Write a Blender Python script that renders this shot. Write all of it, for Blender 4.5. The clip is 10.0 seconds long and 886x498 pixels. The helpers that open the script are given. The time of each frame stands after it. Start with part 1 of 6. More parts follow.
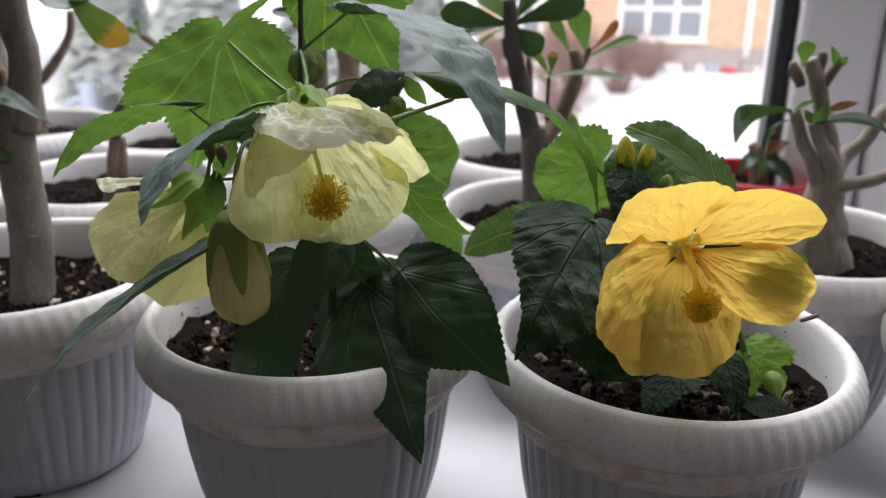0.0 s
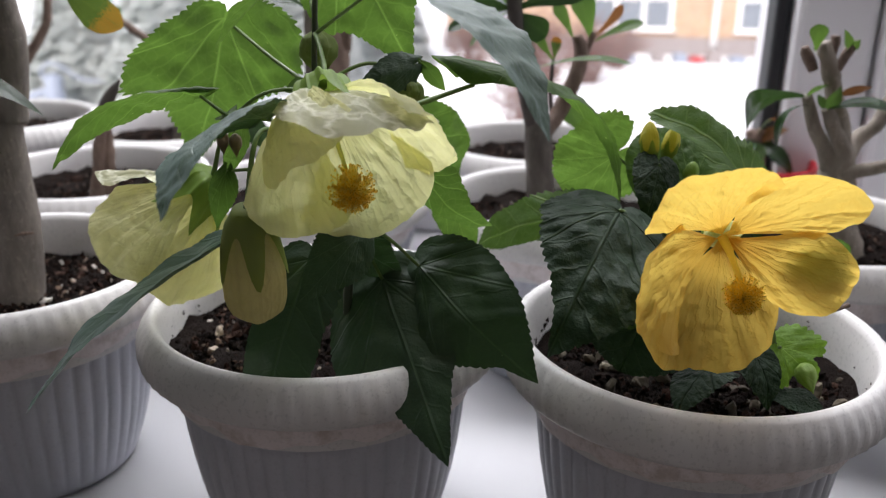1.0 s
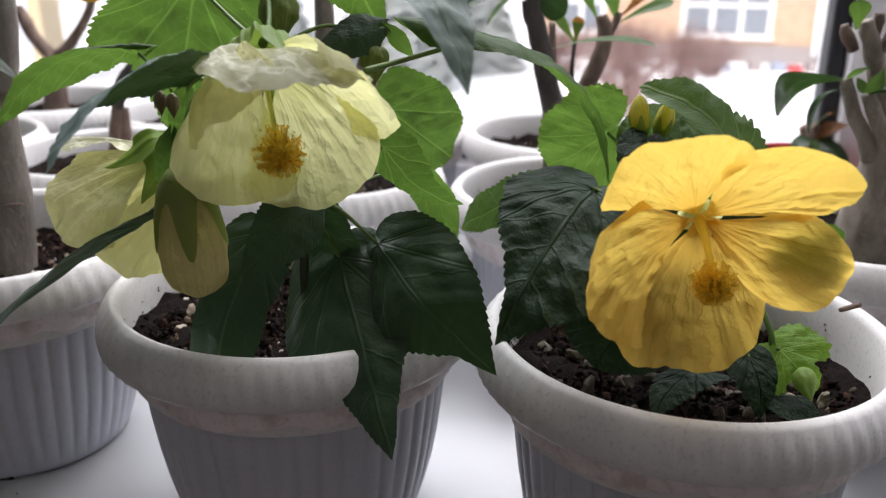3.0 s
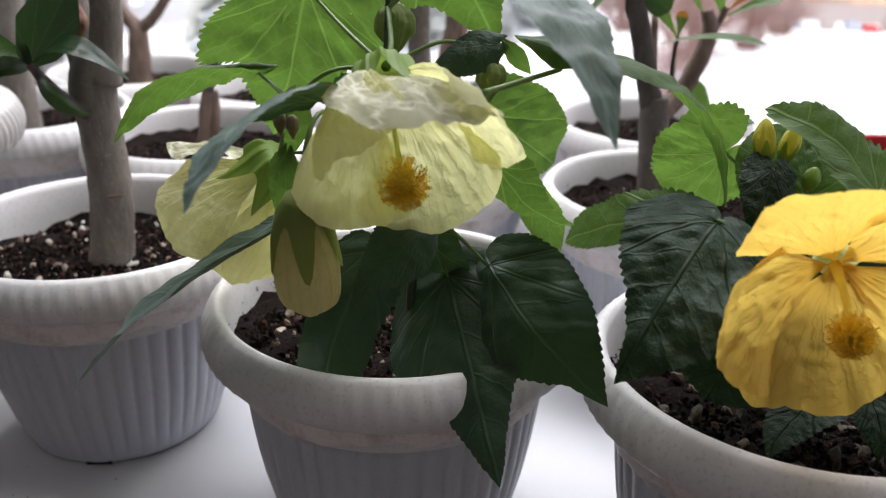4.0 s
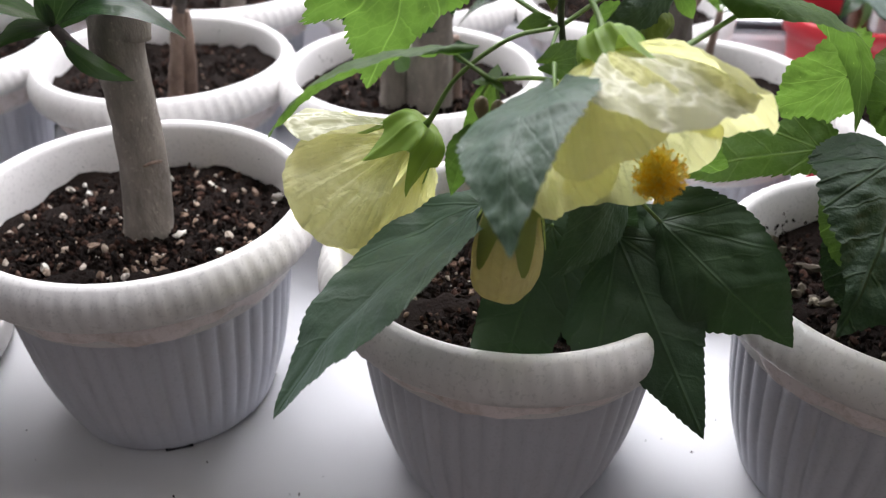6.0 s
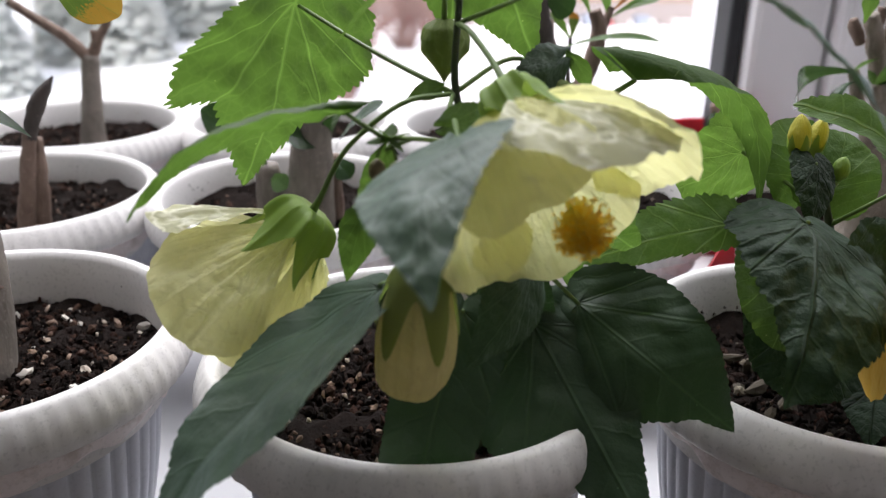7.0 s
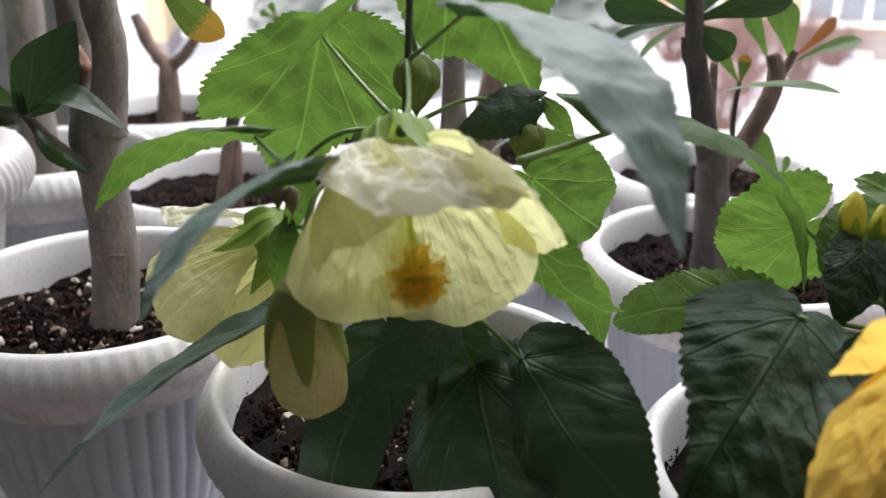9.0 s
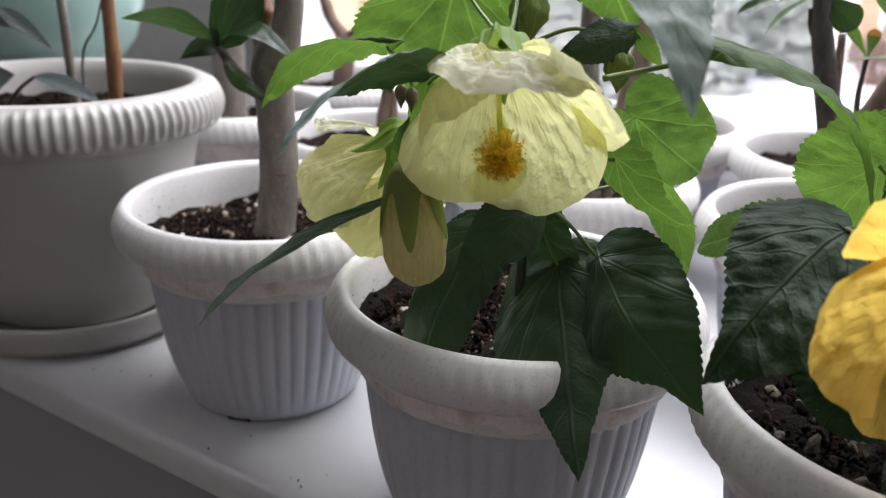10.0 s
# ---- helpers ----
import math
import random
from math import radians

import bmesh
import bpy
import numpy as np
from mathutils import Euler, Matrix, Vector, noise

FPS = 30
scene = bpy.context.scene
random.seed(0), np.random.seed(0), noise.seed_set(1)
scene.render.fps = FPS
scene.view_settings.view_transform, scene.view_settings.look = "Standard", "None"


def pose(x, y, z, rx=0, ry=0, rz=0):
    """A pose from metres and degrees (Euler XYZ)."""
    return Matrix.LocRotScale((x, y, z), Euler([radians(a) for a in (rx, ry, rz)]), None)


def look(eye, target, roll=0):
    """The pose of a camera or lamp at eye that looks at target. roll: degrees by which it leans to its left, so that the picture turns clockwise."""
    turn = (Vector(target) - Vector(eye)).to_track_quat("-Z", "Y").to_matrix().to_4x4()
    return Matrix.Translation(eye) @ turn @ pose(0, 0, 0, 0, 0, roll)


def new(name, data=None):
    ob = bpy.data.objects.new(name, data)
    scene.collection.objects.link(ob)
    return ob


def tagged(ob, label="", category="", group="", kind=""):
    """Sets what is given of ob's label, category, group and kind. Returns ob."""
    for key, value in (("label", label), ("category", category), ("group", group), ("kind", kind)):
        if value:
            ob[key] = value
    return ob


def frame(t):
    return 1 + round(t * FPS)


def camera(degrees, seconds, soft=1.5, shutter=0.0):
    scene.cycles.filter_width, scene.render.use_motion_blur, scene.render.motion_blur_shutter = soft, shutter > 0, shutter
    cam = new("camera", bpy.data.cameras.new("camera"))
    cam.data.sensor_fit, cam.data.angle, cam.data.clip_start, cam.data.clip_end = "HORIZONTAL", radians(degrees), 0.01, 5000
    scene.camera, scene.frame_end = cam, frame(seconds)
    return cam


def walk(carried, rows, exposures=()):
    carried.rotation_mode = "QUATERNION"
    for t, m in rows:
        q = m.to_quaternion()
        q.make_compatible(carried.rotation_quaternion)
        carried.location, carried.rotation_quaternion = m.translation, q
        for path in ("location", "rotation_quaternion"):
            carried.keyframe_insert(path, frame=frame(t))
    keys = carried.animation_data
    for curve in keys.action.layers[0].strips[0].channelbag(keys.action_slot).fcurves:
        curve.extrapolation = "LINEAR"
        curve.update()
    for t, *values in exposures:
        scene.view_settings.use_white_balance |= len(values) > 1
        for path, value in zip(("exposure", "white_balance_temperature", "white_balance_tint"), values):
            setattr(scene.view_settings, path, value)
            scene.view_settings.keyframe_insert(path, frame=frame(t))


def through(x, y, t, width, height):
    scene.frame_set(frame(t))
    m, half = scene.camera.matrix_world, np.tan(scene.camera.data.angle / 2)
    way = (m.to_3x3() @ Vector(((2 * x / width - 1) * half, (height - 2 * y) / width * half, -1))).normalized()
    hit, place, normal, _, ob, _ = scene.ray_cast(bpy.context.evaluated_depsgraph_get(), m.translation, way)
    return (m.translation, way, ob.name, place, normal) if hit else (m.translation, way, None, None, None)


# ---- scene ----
cam = camera(54.58, 10.0, 1.2)
cam.data.dof.use_dof, cam.data.dof.focus_distance, cam.data.dof.aperture_fstop = True, 0.29, 12.5
PATH = [  # seconds, place, turn
    (0, 0.0170, -0.0093, 0.2645, 70.59, -0.57, 1.42),
    (0.5, 0.0149, -0.0069, 0.2687, 70.39, -0.35, 0.83),
    (1, -0.0017, 0.0041, 0.2601, 70.01, -0.57, -0.60),
    (1.5, 0.0034, 0.0216, 0.2415, 70.09, -0.41, -1.43),
    (2, 0.0148, 0.0252, 0.2496, 70.25, -0.30, -1.96),
    (2.2, 0.0228, 0.0215, 0.2402, 70.35, -0.28, -1.17),
    (3.5, 0.0431, 0.0285, 0.2529, 70.12, -0.84, 8.45),
    (4, 0.0196, 0.0343, 0.2632, 67.25, -0.91, 9.27),
    (4.5, -0.0280, 0.0422, 0.2599, 63.31, -0.72, 8.02),
    (5, -0.0549, 0.0531, 0.2669, 58.51, -0.73, 4.30),
    (5.2, -0.0668, 0.0555, 0.2797, 55.85, -0.55, 1.93),
    (6.3, -0.0995, 0.0616, 0.2935, 58.87, -0.94, -5.83),
    (6.5, -0.0980, 0.0631, 0.2768, 63.93, -1.00, -7.51),
    (7, -0.1000, 0.0797, 0.2582, 68.02, -0.89, -12.81),
    (7.5, -0.1087, 0.0830, 0.2647, 68.74, -0.81, -13.59),
    (8, -0.0846, 0.0756, 0.2644, 69.09, -0.84, -4.93),
    (8.5, -0.0466, 0.0771, 0.2495, 68.99, -0.77, 5.00),
    (9, 0.0172, 0.0794, 0.2636, 69.14, -0.58, 12.29),
    (9.5, 0.0150, 0.0474, 0.2553, 69.14, -0.97, 21.09),
    (10, 0.0539, 0.0351, 0.2473, 69.41, -1.53, 24.32),
]
EXPOSURES = [(0.0, 0.36, 6500, 16), (2.2, 0.54, 6500, 16), (3.5, 0.54, 6500, 16), (4.5, 0.84, 6500, 16), (5.2, 1.10, 6500, 16), (6.3, 1.00, 6500, 16), (6.5, 0.95, 6500, 16), (7.0, 0.68, 6500, 16), (8.0, 0.37, 6500, 16), (9.0, 0.71, 6500, 16), (9.5, 0.74, 6500, 16), (10.0, 0.79, 6500, 16)]
walk(cam, [(t, pose(*p)) for t, *p in PATH], EXPOSURES)

# ---- light ----
SILL = 0.0075         # top of the window board
LEANING = -8.53       # the board and the window are turned by this against the world's axes
EYE_ABOVE_SNOW = 3.6
world = bpy.data.worlds.new("overcast_sky")
scene.world = world
world.use_nodes = True
wn = world.node_tree
sky = wn.nodes.new("ShaderNodeTexSky")
sky.sky_type = "NISHITA"
sky.sun_disc = False
sky.sun_elevation, sky.sun_rotation = radians(38), radians(207)
sky.air_density, sky.dust_density, sky.ozone_density = 1.0, 6.0, 1.0
grey = wn.nodes.new("ShaderNodeMix")
grey.data_type = "RGBA"
grey.inputs[0].default_value = 0.72
grey.inputs[7].default_value = (7.6, 7.9, 8.3, 1)
wn.links.new(sky.outputs[0], grey.inputs[6])
wn.links.new(grey.outputs[2], wn.nodes["Background"].inputs[0])
wn.nodes["Background"].inputs[1].default_value = 0.15

sun = new("sun", bpy.data.lights.new("sun", "SUN"))
sun.data.energy, sun.data.angle, sun.data.color = 2.5, radians(25), (1.0, 0.96, 0.9)
sun.matrix_world = look((-1.5, -3.0, 2.6), (0, 0, 0))

window_light = new("window_light", bpy.data.lights.new("window_light", "AREA"))
window_light.data.shape, window_light.data.size, window_light.data.size_y = "RECTANGLE", 1.5, 0.8
window_light.data.energy, window_light.data.color = 24.0, (0.95, 0.98, 1.0)
window_light.matrix_world = pose(0, 0, 0, 0, 0, LEANING) @ look((-0.02, 0.79, 0.98), (-0.03, 0.1, 0.30))


# ---- materials ----
class Nodes:
    """Short hand for building a node material."""

    def __init__(self, name):
        self.mat = bpy.data.materials.new(name)
        self.mat.use_nodes = True
        self.tree = self.mat.node_tree
        self.out = self.tree.nodes["Material Output"]
        self.shader = self.tree.nodes["Principled BSDF"]

    def add(self, kind, **inputs):
        n = self.tree.nodes.new(kind)
        for key, value in inputs.items():
            self.put(n.inputs[key.replace("_", " ")], value)
        return n

    def put(self, socket, value):
        if isinstance(value, bpy.types.NodeSocket):
            self.tree.links.new(value, socket)
        else:
            socket.default_value = value

    def math(self, op, a, b=0.0, c=0.0):
        n = self.tree.nodes.new("ShaderNodeMath")
        n.operation = op
        for i, v in enumerate((a, b, c)):
            self.put(n.inputs[i], v)
        return n.outputs[0]

    def noise(self, scale, detail=4.0, rough=0.55, vector=None):
        n = self.add("ShaderNodeTexNoise", Scale=scale, Detail=detail, Roughness=rough)
        self.put(n.inputs["Vector"], vector if vector else self.coords())
        return n.outputs["Fac"]

    def coords(self, which="Object"):
        return self.add("ShaderNodeTexCoord").outputs[which]

    def ramp(self, fac, stops):
        n = self.tree.nodes.new("ShaderNodeValToRGB")
        while len(n.color_ramp.elements) < len(stops):
            n.color_ramp.elements.new(0.5)
        for e, (at, value) in zip(n.color_ramp.elements, stops):
            e.position = at
            e.color = (*value, 1) if isinstance(value, tuple) else (value, value, value, 1)
        self.put(n.inputs[0], fac)
        return n.outputs[0]

    def mix(self, fac, a, b, how="MIX"):
        n = self.tree.nodes.new("ShaderNodeMix")
        n.data_type, n.blend_type = "RGBA", how
        self.put(n.inputs[0], fac)
        for s, v in ((n.inputs[6], a), (n.inputs[7], b)):
            self.put(s, (*v, 1) if isinstance(v, tuple) and len(v) == 3 else v)
        return n.outputs[2]

    def bump(self, height, strength=0.3, distance=0.001):
        n = self.add("ShaderNodeBump", Strength=strength, Distance=distance)
        self.put(n.inputs["Height"], height)
        self.put(self.shader.inputs["Normal"], n.outputs[0])
        return n.outputs[0]

    def set(self, **inputs):
        for key, value in inputs.items():
            if isinstance(value, tuple) and len(value) == 3:
                value = (*value, 1)
            self.put(self.shader.inputs[key.replace("_", " ")], value)
        return self


def plastic_pot(name, tone, speck, stain=0.0):
    n = Nodes(name)
    spots = n.ramp(n.noise(650, 3), [(0.55, 0.0), (0.66, 1.0)])
    cloud = n.noise(28, 5)
    c = n.mix(n.math("MULTIPLY", spots, speck), tone, tuple(0.62 * v for v in tone))
    c = n.mix(n.math("MULTIPLY", cloud, 0.3), c, tuple(0.86 * v for v in tone))
    if stain:
        c = n.mix(n.math("MULTIPLY", n.ramp(n.noise(95, 5, 0.65), [(0.46, 0.0), (0.64, 1.0)]), stain), c, (0.36, 0.27, 0.20))
    n.set(Base_Color=c, Roughness=0.42, Specular_IOR_Level=0.4)
    n.bump(n.noise(300, 3), 0.12, 0.0006)
    return n.mat


def plain(name, colour, rough=0.5, grain=60, amount=0.15, bump=0.1, metal=0.0, depth=0.001):
    n = Nodes(name)
    c = n.mix(n.math("MULTIPLY", n.noise(grain, 5), amount * 2), colour, tuple(v * (1 - amount * 2) for v in colour))
    n.set(Base_Color=c, Roughness=rough, Metallic=metal)
    if bump:
        n.bump(n.noise(grain * 4, 4), bump, depth)
    return n.mat


def soil_material():
    n = Nodes("potting_soil")
    island = n.add("ShaderNodeNewGeometry").outputs["Random Per Island"]
    c = n.ramp(n.noise(170, 6, 0.7), [(0.3, (0.004, 0.003, 0.002)), (0.6, (0.012, 0.007, 0.005)), (0.8, (0.035, 0.020, 0.014))])
    c = n.mix(0.35, c, n.ramp(island, [(0.0, (0.006, 0.004, 0.003)), (0.7, (0.022, 0.010, 0.007)), (0.90, (0.12, 0.052, 0.034)), (1.0, (0.30, 0.18, 0.13))]))
    n.set(Base_Color=c, Roughness=0.95, Specular_IOR_Level=0.15)
    n.bump(n.noise(500, 6, 0.7), 0.9, 0.003)
    return n.mat


def pebble_material(name, stops):
    n = Nodes(name)
    island = n.add("ShaderNodeNewGeometry").outputs["Random Per Island"]
    c = n.ramp(island, stops)
    c = n.mix(n.math("MULTIPLY", n.noise(400, 4), 0.5), c, (0.12, 0.08, 0.06))
    n.set(Base_Color=c, Roughness=0.85)
    n.bump(n.noise(600, 4), 0.5, 0.001)
    return n.mat


def bark_material(name, low, high, rough=0.75, ring=900.0):
    n = Nodes(name)
    stretched = n.add("ShaderNodeMapping")
    n.put(stretched.inputs["Vector"], n.coords())
    stretched.inputs["Scale"].default_value = (1, 1, 0.35)
    streak = n.noise(150, 6, 0.65, stretched.outputs[0])
    c = n.ramp(streak, [(0.3, low), (0.7, high)])
    c = n.mix(n.math("MULTIPLY", n.ramp(n.noise(35, 4), [(0.45, 0.0), (0.7, 1.0)]), 0.3), c, tuple(0.6 * v for v in low))
    c = n.mix(n.math("MULTIPLY", n.ramp(n.noise(420, 2), [(0.62, 0.0), (0.7, 1.0)]), 0.35), c, tuple(1.5 * v for v in high))
    n.set(Base_Color=c, Roughness=rough)
    n.bump(n.noise(300, 6, 0.72, stretched.outputs[0]), 0.9, 0.0018)
    return n.mat


def leaf_material(name, front, back, pale, glow, rough=0.45, through=0.45, wrinkle=0.5, edge=None, shine=0.45, velvet=0.0):
    """A leaf with a midrib, palmate and side veins laid out over its UV plane; light shines through."""
    n = Nodes(name)
    uv = n.add("ShaderNodeSeparateXYZ")
    n.put(uv.inputs[0], n.coords("UV"))
    x = n.math("ABSOLUTE", n.math("SUBTRACT", uv.outputs[0], 0.5))
    y = n.math("SUBTRACT", uv.outputs[1], 0.25)
    veins = n.math("SUBTRACT", 1.0, n.math("MULTIPLY", x, 135.0))
    for slope in (0.62, 1.75):
        d = n.math("ABSOLUTE", n.math("SUBTRACT", n.math("MULTIPLY", y, slope), x))
        d = n.math("ADD", d, n.math("MULTIPLY", n.math("LESS_THAN", y, 0.0), 1.0))
        veins = n.math("MAXIMUM", veins, n.math("SUBTRACT", 1.0, n.math("MULTIPLY", d, 125.0)))
    wob = n.math("MULTIPLY", n.noise(14, 2, 0.5, n.coords("UV")), 0.05)
    side = n.math("FRACT", n.math("MULTIPLY", n.math("ADD", n.math("SUBTRACT", y, n.math("MULTIPLY", x, 0.8)), wob), 8.0))
    side = n.math("ABSOLUTE", n.math("SUBTRACT", side, 0.5))
    fine = n.math("SUBTRACT", 1.0, n.math("MULTIPLY", side, 15.0))
    veins = n.math("MAXIMUM", n.math("MAXIMUM", veins, n.math("MULTIPLY", fine, 0.3)), 0.0)
    mottled = n.noise(30, 5, 0.6, n.coords("UV"))
    own = n.add("ShaderNodeObjectInfo").outputs["Random"]
    c = n.mix(mottled, front, back)
    c = n.mix(n.math("MULTIPLY", own, 0.35), c, tuple(0.75 * v for v in front))
    quilt = n.add("ShaderNodeTexVoronoi", Scale=26.0)
    quilt.feature = "DISTANCE_TO_EDGE"
    n.put(quilt.inputs["Vector"], n.coords("UV"))
    c = n.mix(n.math("MULTIPLY", n.ramp(quilt.outputs["Distance"], [(0.0, 1.0), (0.12, 0.0)]), 0.16), c, pale)
    c = n.mix(n.math("MULTIPLY", n.ramp(n.noise(5, 3, 0.6, n.coords("UV")), [(0.4, 0.0), (0.7, 1.0)]), 0.22), c, tuple(0.6 * v for v in back))
    c = n.mix(n.ramp(n.noise(48, 1, 0.5, n.coords("UV")), [(0.77, 0.0), (0.80, 0.7)]), c, tuple(min(0.7, 4 * v) for v in pale))
    if edge:
        c = n.mix(n.ramp(n.math("ADD", uv.outputs[1], n.math("MULTIPLY", mottled, 0.3)), [(0.95, 0.0), (1.16, 1.0)]), c, edge)
    c = n.mix(n.math("MULTIPLY", veins, 0.75), c, pale)
    n.set(Base_Color=c, Roughness=rough, Specular_IOR_Level=shine, Sheen_Weight=velvet, Sheen_Roughness=0.45, Sheen_Tint=(0.70, 0.87, 0.95))
    cells = n.add("ShaderNodeTexVoronoi", Scale=19.0)
    n.put(cells.inputs["Vector"], n.coords("UV"))
    height = n.math("SUBTRACT", n.math("ADD", n.math("MULTIPLY", n.noise(26, 4, 0.6, n.coords("UV")), 0.8), n.math("MULTIPLY", cells.outputs["Distance"], -0.45 if wrinkle > 0.8 else 0.0)), n.math("MULTIPLY", veins, 0.7))
    normal = n.bump(height, wrinkle, 0.0016)
    light = n.add("ShaderNodeBsdfTranslucent", Color=n.mix(n.math("MULTIPLY", veins, 0.5), n.mix(0.65, c, glow), tuple(min(0.9, 1.4 * v + 0.02) for v in glow)))
    n.put(light.inputs["Normal"], normal)
    both = n.add("ShaderNodeMixShader", Fac=through)
    n.put(both.inputs[1], n.shader.outputs[0])
    n.put(both.inputs[2], light.outputs[0])
    n.put(n.out.inputs[0], both.outputs[0])
    return n.mat


def petal_material(name, colour, throat, vein, glow, through, veins=9.0, crumple=0.5, mesh=0.3, fine=0.16):
    """A thin petal: veins fan out of its claw, and light shines through."""
    n = Nodes(name)
    uv = n.add("ShaderNodeSeparateXYZ")
    n.put(uv.inputs[0], n.coords("UV"))
    fan = n.math("ADD", uv.outputs[0], n.math("MULTIPLY", n.noise(4, 4, 0.6, n.coords("UV")), 0.25))
    line = n.math("ABSOLUTE", n.math("SUBTRACT", n.math("FRACT", n.math("MULTIPLY", fan, veins)), 0.5))
    line = n.math("MAXIMUM", n.math("SUBTRACT", 1.0, n.math("MULTIPLY", line, 5.0)), 0.0)
    hair = n.math("ADD", uv.outputs[0], n.math("MULTIPLY", n.noise(3, 2, 0.5, n.coords("UV")), 0.035))
    hair = n.math("ABSOLUTE", n.math("SUBTRACT", n.math("FRACT", n.math("MULTIPLY", hair, veins * 2.7)), 0.5))
    hair = n.math("MAXIMUM", n.math("SUBTRACT", 1.0, n.math("MULTIPLY", hair, 3.2)), 0.0)
    c = n.mix(n.ramp(uv.outputs[1], [(0.05, 1.0), (0.5, 0.0)]), colour, throat)
    c = n.mix(n.math("MULTIPLY", line, 0.28), c, vein)
    c = n.mix(n.math("MULTIPLY", hair, fine * 1.4), c, tuple(0.72 * v for v in colour))
    c = n.mix(n.math("MULTIPLY", n.noise(9, 4, 0.6, n.coords("UV")), 0.25), c, vein)
    bent = n.mix(0.14, n.coords("UV"), n.add("ShaderNodeTexNoise", Scale=6.0).outputs["Color"])
    net = n.add("ShaderNodeTexVoronoi", Scale=5.2)
    net.feature = "DISTANCE_TO_EDGE"
    n.put(net.inputs["Vector"], bent)
    web = n.math("MAXIMUM", n.math("SUBTRACT", 1.0, n.math("MULTIPLY", net.outputs["Distance"], 8.0)), 0.0)
    c = n.mix(n.math("MULTIPLY", web, mesh), c, vein)
    n.set(Base_Color=c, Roughness=0.55, Specular_IOR_Level=0.25)
    folds = n.math("ABSOLUTE", n.math("SUBTRACT", n.noise(7.5, 2, 0.5, bent), 0.5))
    height = n.math("ADD", n.math("ADD", n.math("MULTIPLY", n.noise(3.5, 2, 0.5, n.coords("UV")), 2.2), n.math("MULTIPLY", folds, 1.1)), n.math("ADD", n.math("ADD", n.math("MULTIPLY", line, 0.20), n.math("MULTIPLY", hair, fine)), n.math("MULTIPLY", web, mesh * 0.5)))
    normal = n.bump(height, crumple, 0.0015)
    light = n.add("ShaderNodeBsdfTranslucent", Color=n.mix(0.15 if mesh > 0.5 else 0.5, c, glow))
    n.put(light.inputs["Normal"], normal)
    both = n.add("ShaderNodeMixShader", Fac=through)
    n.put(both.inputs[1], n.shader.outputs[0])
    n.put(both.inputs[2], light.outputs[0])
    n.put(n.out.inputs[0], both.outputs[0])
    return n.mat


def pollen_material(name, colour, glow, share=0.8):
    """A thin or powdery thing that light shines through."""
    n = Nodes(name)
    c = n.mix(n.noise(700, 3), colour, tuple(0.75 * v for v in colour))
    n.set(Base_Color=c, Roughness=0.8)
    light = n.add("ShaderNodeBsdfTranslucent", Color=(*glow, 1))
    both = n.add("ShaderNodeMixShader", Fac=share)
    n.put(both.inputs[1], n.shader.outputs[0])
    n.put(both.inputs[2], light.outputs[0])
    n.put(n.out.inputs[0], both.outputs[0])
    return n.mat


def glass_material():
    n = Nodes("window_glass")
    clear = n.add("ShaderNodeBsdfTransparent")
    gloss = n.add("ShaderNodeBsdfGlossy", Roughness=0.02)
    fres = n.add("ShaderNodeFresnel", IOR=1.45)
    both = n.add("ShaderNodeMixShader", Fac=n.math("MULTIPLY", fres.outputs[0], 0.6))
    n.put(both.inputs[1], clear.outputs[0])
    n.put(both.inputs[2], gloss.outputs[0])
    n.put(n.out.inputs[0], both.outputs[0])
    return n.mat


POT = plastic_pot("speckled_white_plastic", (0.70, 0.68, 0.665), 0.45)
# Lilac tint of the body; its colour also carries the shade below the rim.
POT_BODY = plastic_pot("shaded_lilac_grey_plastic", (0.525, 0.535, 0.585), 0.25)
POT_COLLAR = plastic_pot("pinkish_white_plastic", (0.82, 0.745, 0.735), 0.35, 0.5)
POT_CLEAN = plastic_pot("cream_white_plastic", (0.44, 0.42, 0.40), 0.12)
SOIL = soil_material()
PERLITE = pebble_material("perlite", [(0.0, (0.12, 0.07, 0.05)), (0.45, (0.28, 0.19, 0.13)), (0.75, (0.52, 0.44, 0.36)), (1.0, (0.80, 0.78, 0.72))])
GRAVEL = pebble_material("olive_gravel", [(0.0, (0.04, 0.035, 0.022)), (0.6, (0.055, 0.048, 0.03)), (0.95, (0.12, 0.10, 0.065)), (1.0, (0.30, 0.27, 0.2))])
BOARD = plain("white_window_board", (0.77, 0.77, 0.78), 0.40, 18, 0.04, 0.03)
FRAME = plain("white_window_plastic", (0.72, 0.70, 0.72), 0.35, 14, 0.04, 0.02)
RUBBER_AND_SLOT_DARK = plain("black_rubber_and_slot_dark", (0.012, 0.013, 0.017), 0.5, 60, 0.1, 0.05)
PLASTER = plain("white_plaster", (0.79, 0.785, 0.785), 0.8, 8, 0.08, 0.2)


def brick_relief():
    """Grey paint over a surface with a fine brick relief."""
    n = Nodes("grey_reveal_paint")
    turned = n.add("ShaderNodeMapping", Rotation=(radians(90), 0, radians(90)))
    n.put(turned.inputs["Vector"], n.coords())
    bricks = n.add("ShaderNodeTexBrick", Scale=1.0, Mortar_Size=0.0016, Brick_Width=0.034, Row_Height=0.013)
    n.put(bricks.inputs["Vector"], turned.outputs[0])
    n.set(Base_Color=n.mix(n.math("MULTIPLY", n.noise(40, 5), 0.4), (0.065, 0.065, 0.06), (0.045, 0.045, 0.042)), Roughness=0.8)
    n.bump(n.math("SUBTRACT", n.math("MULTIPLY", n.noise(160, 4), 0.4), bricks.outputs["Fac"]), 0.9, 0.002)
    return n.mat


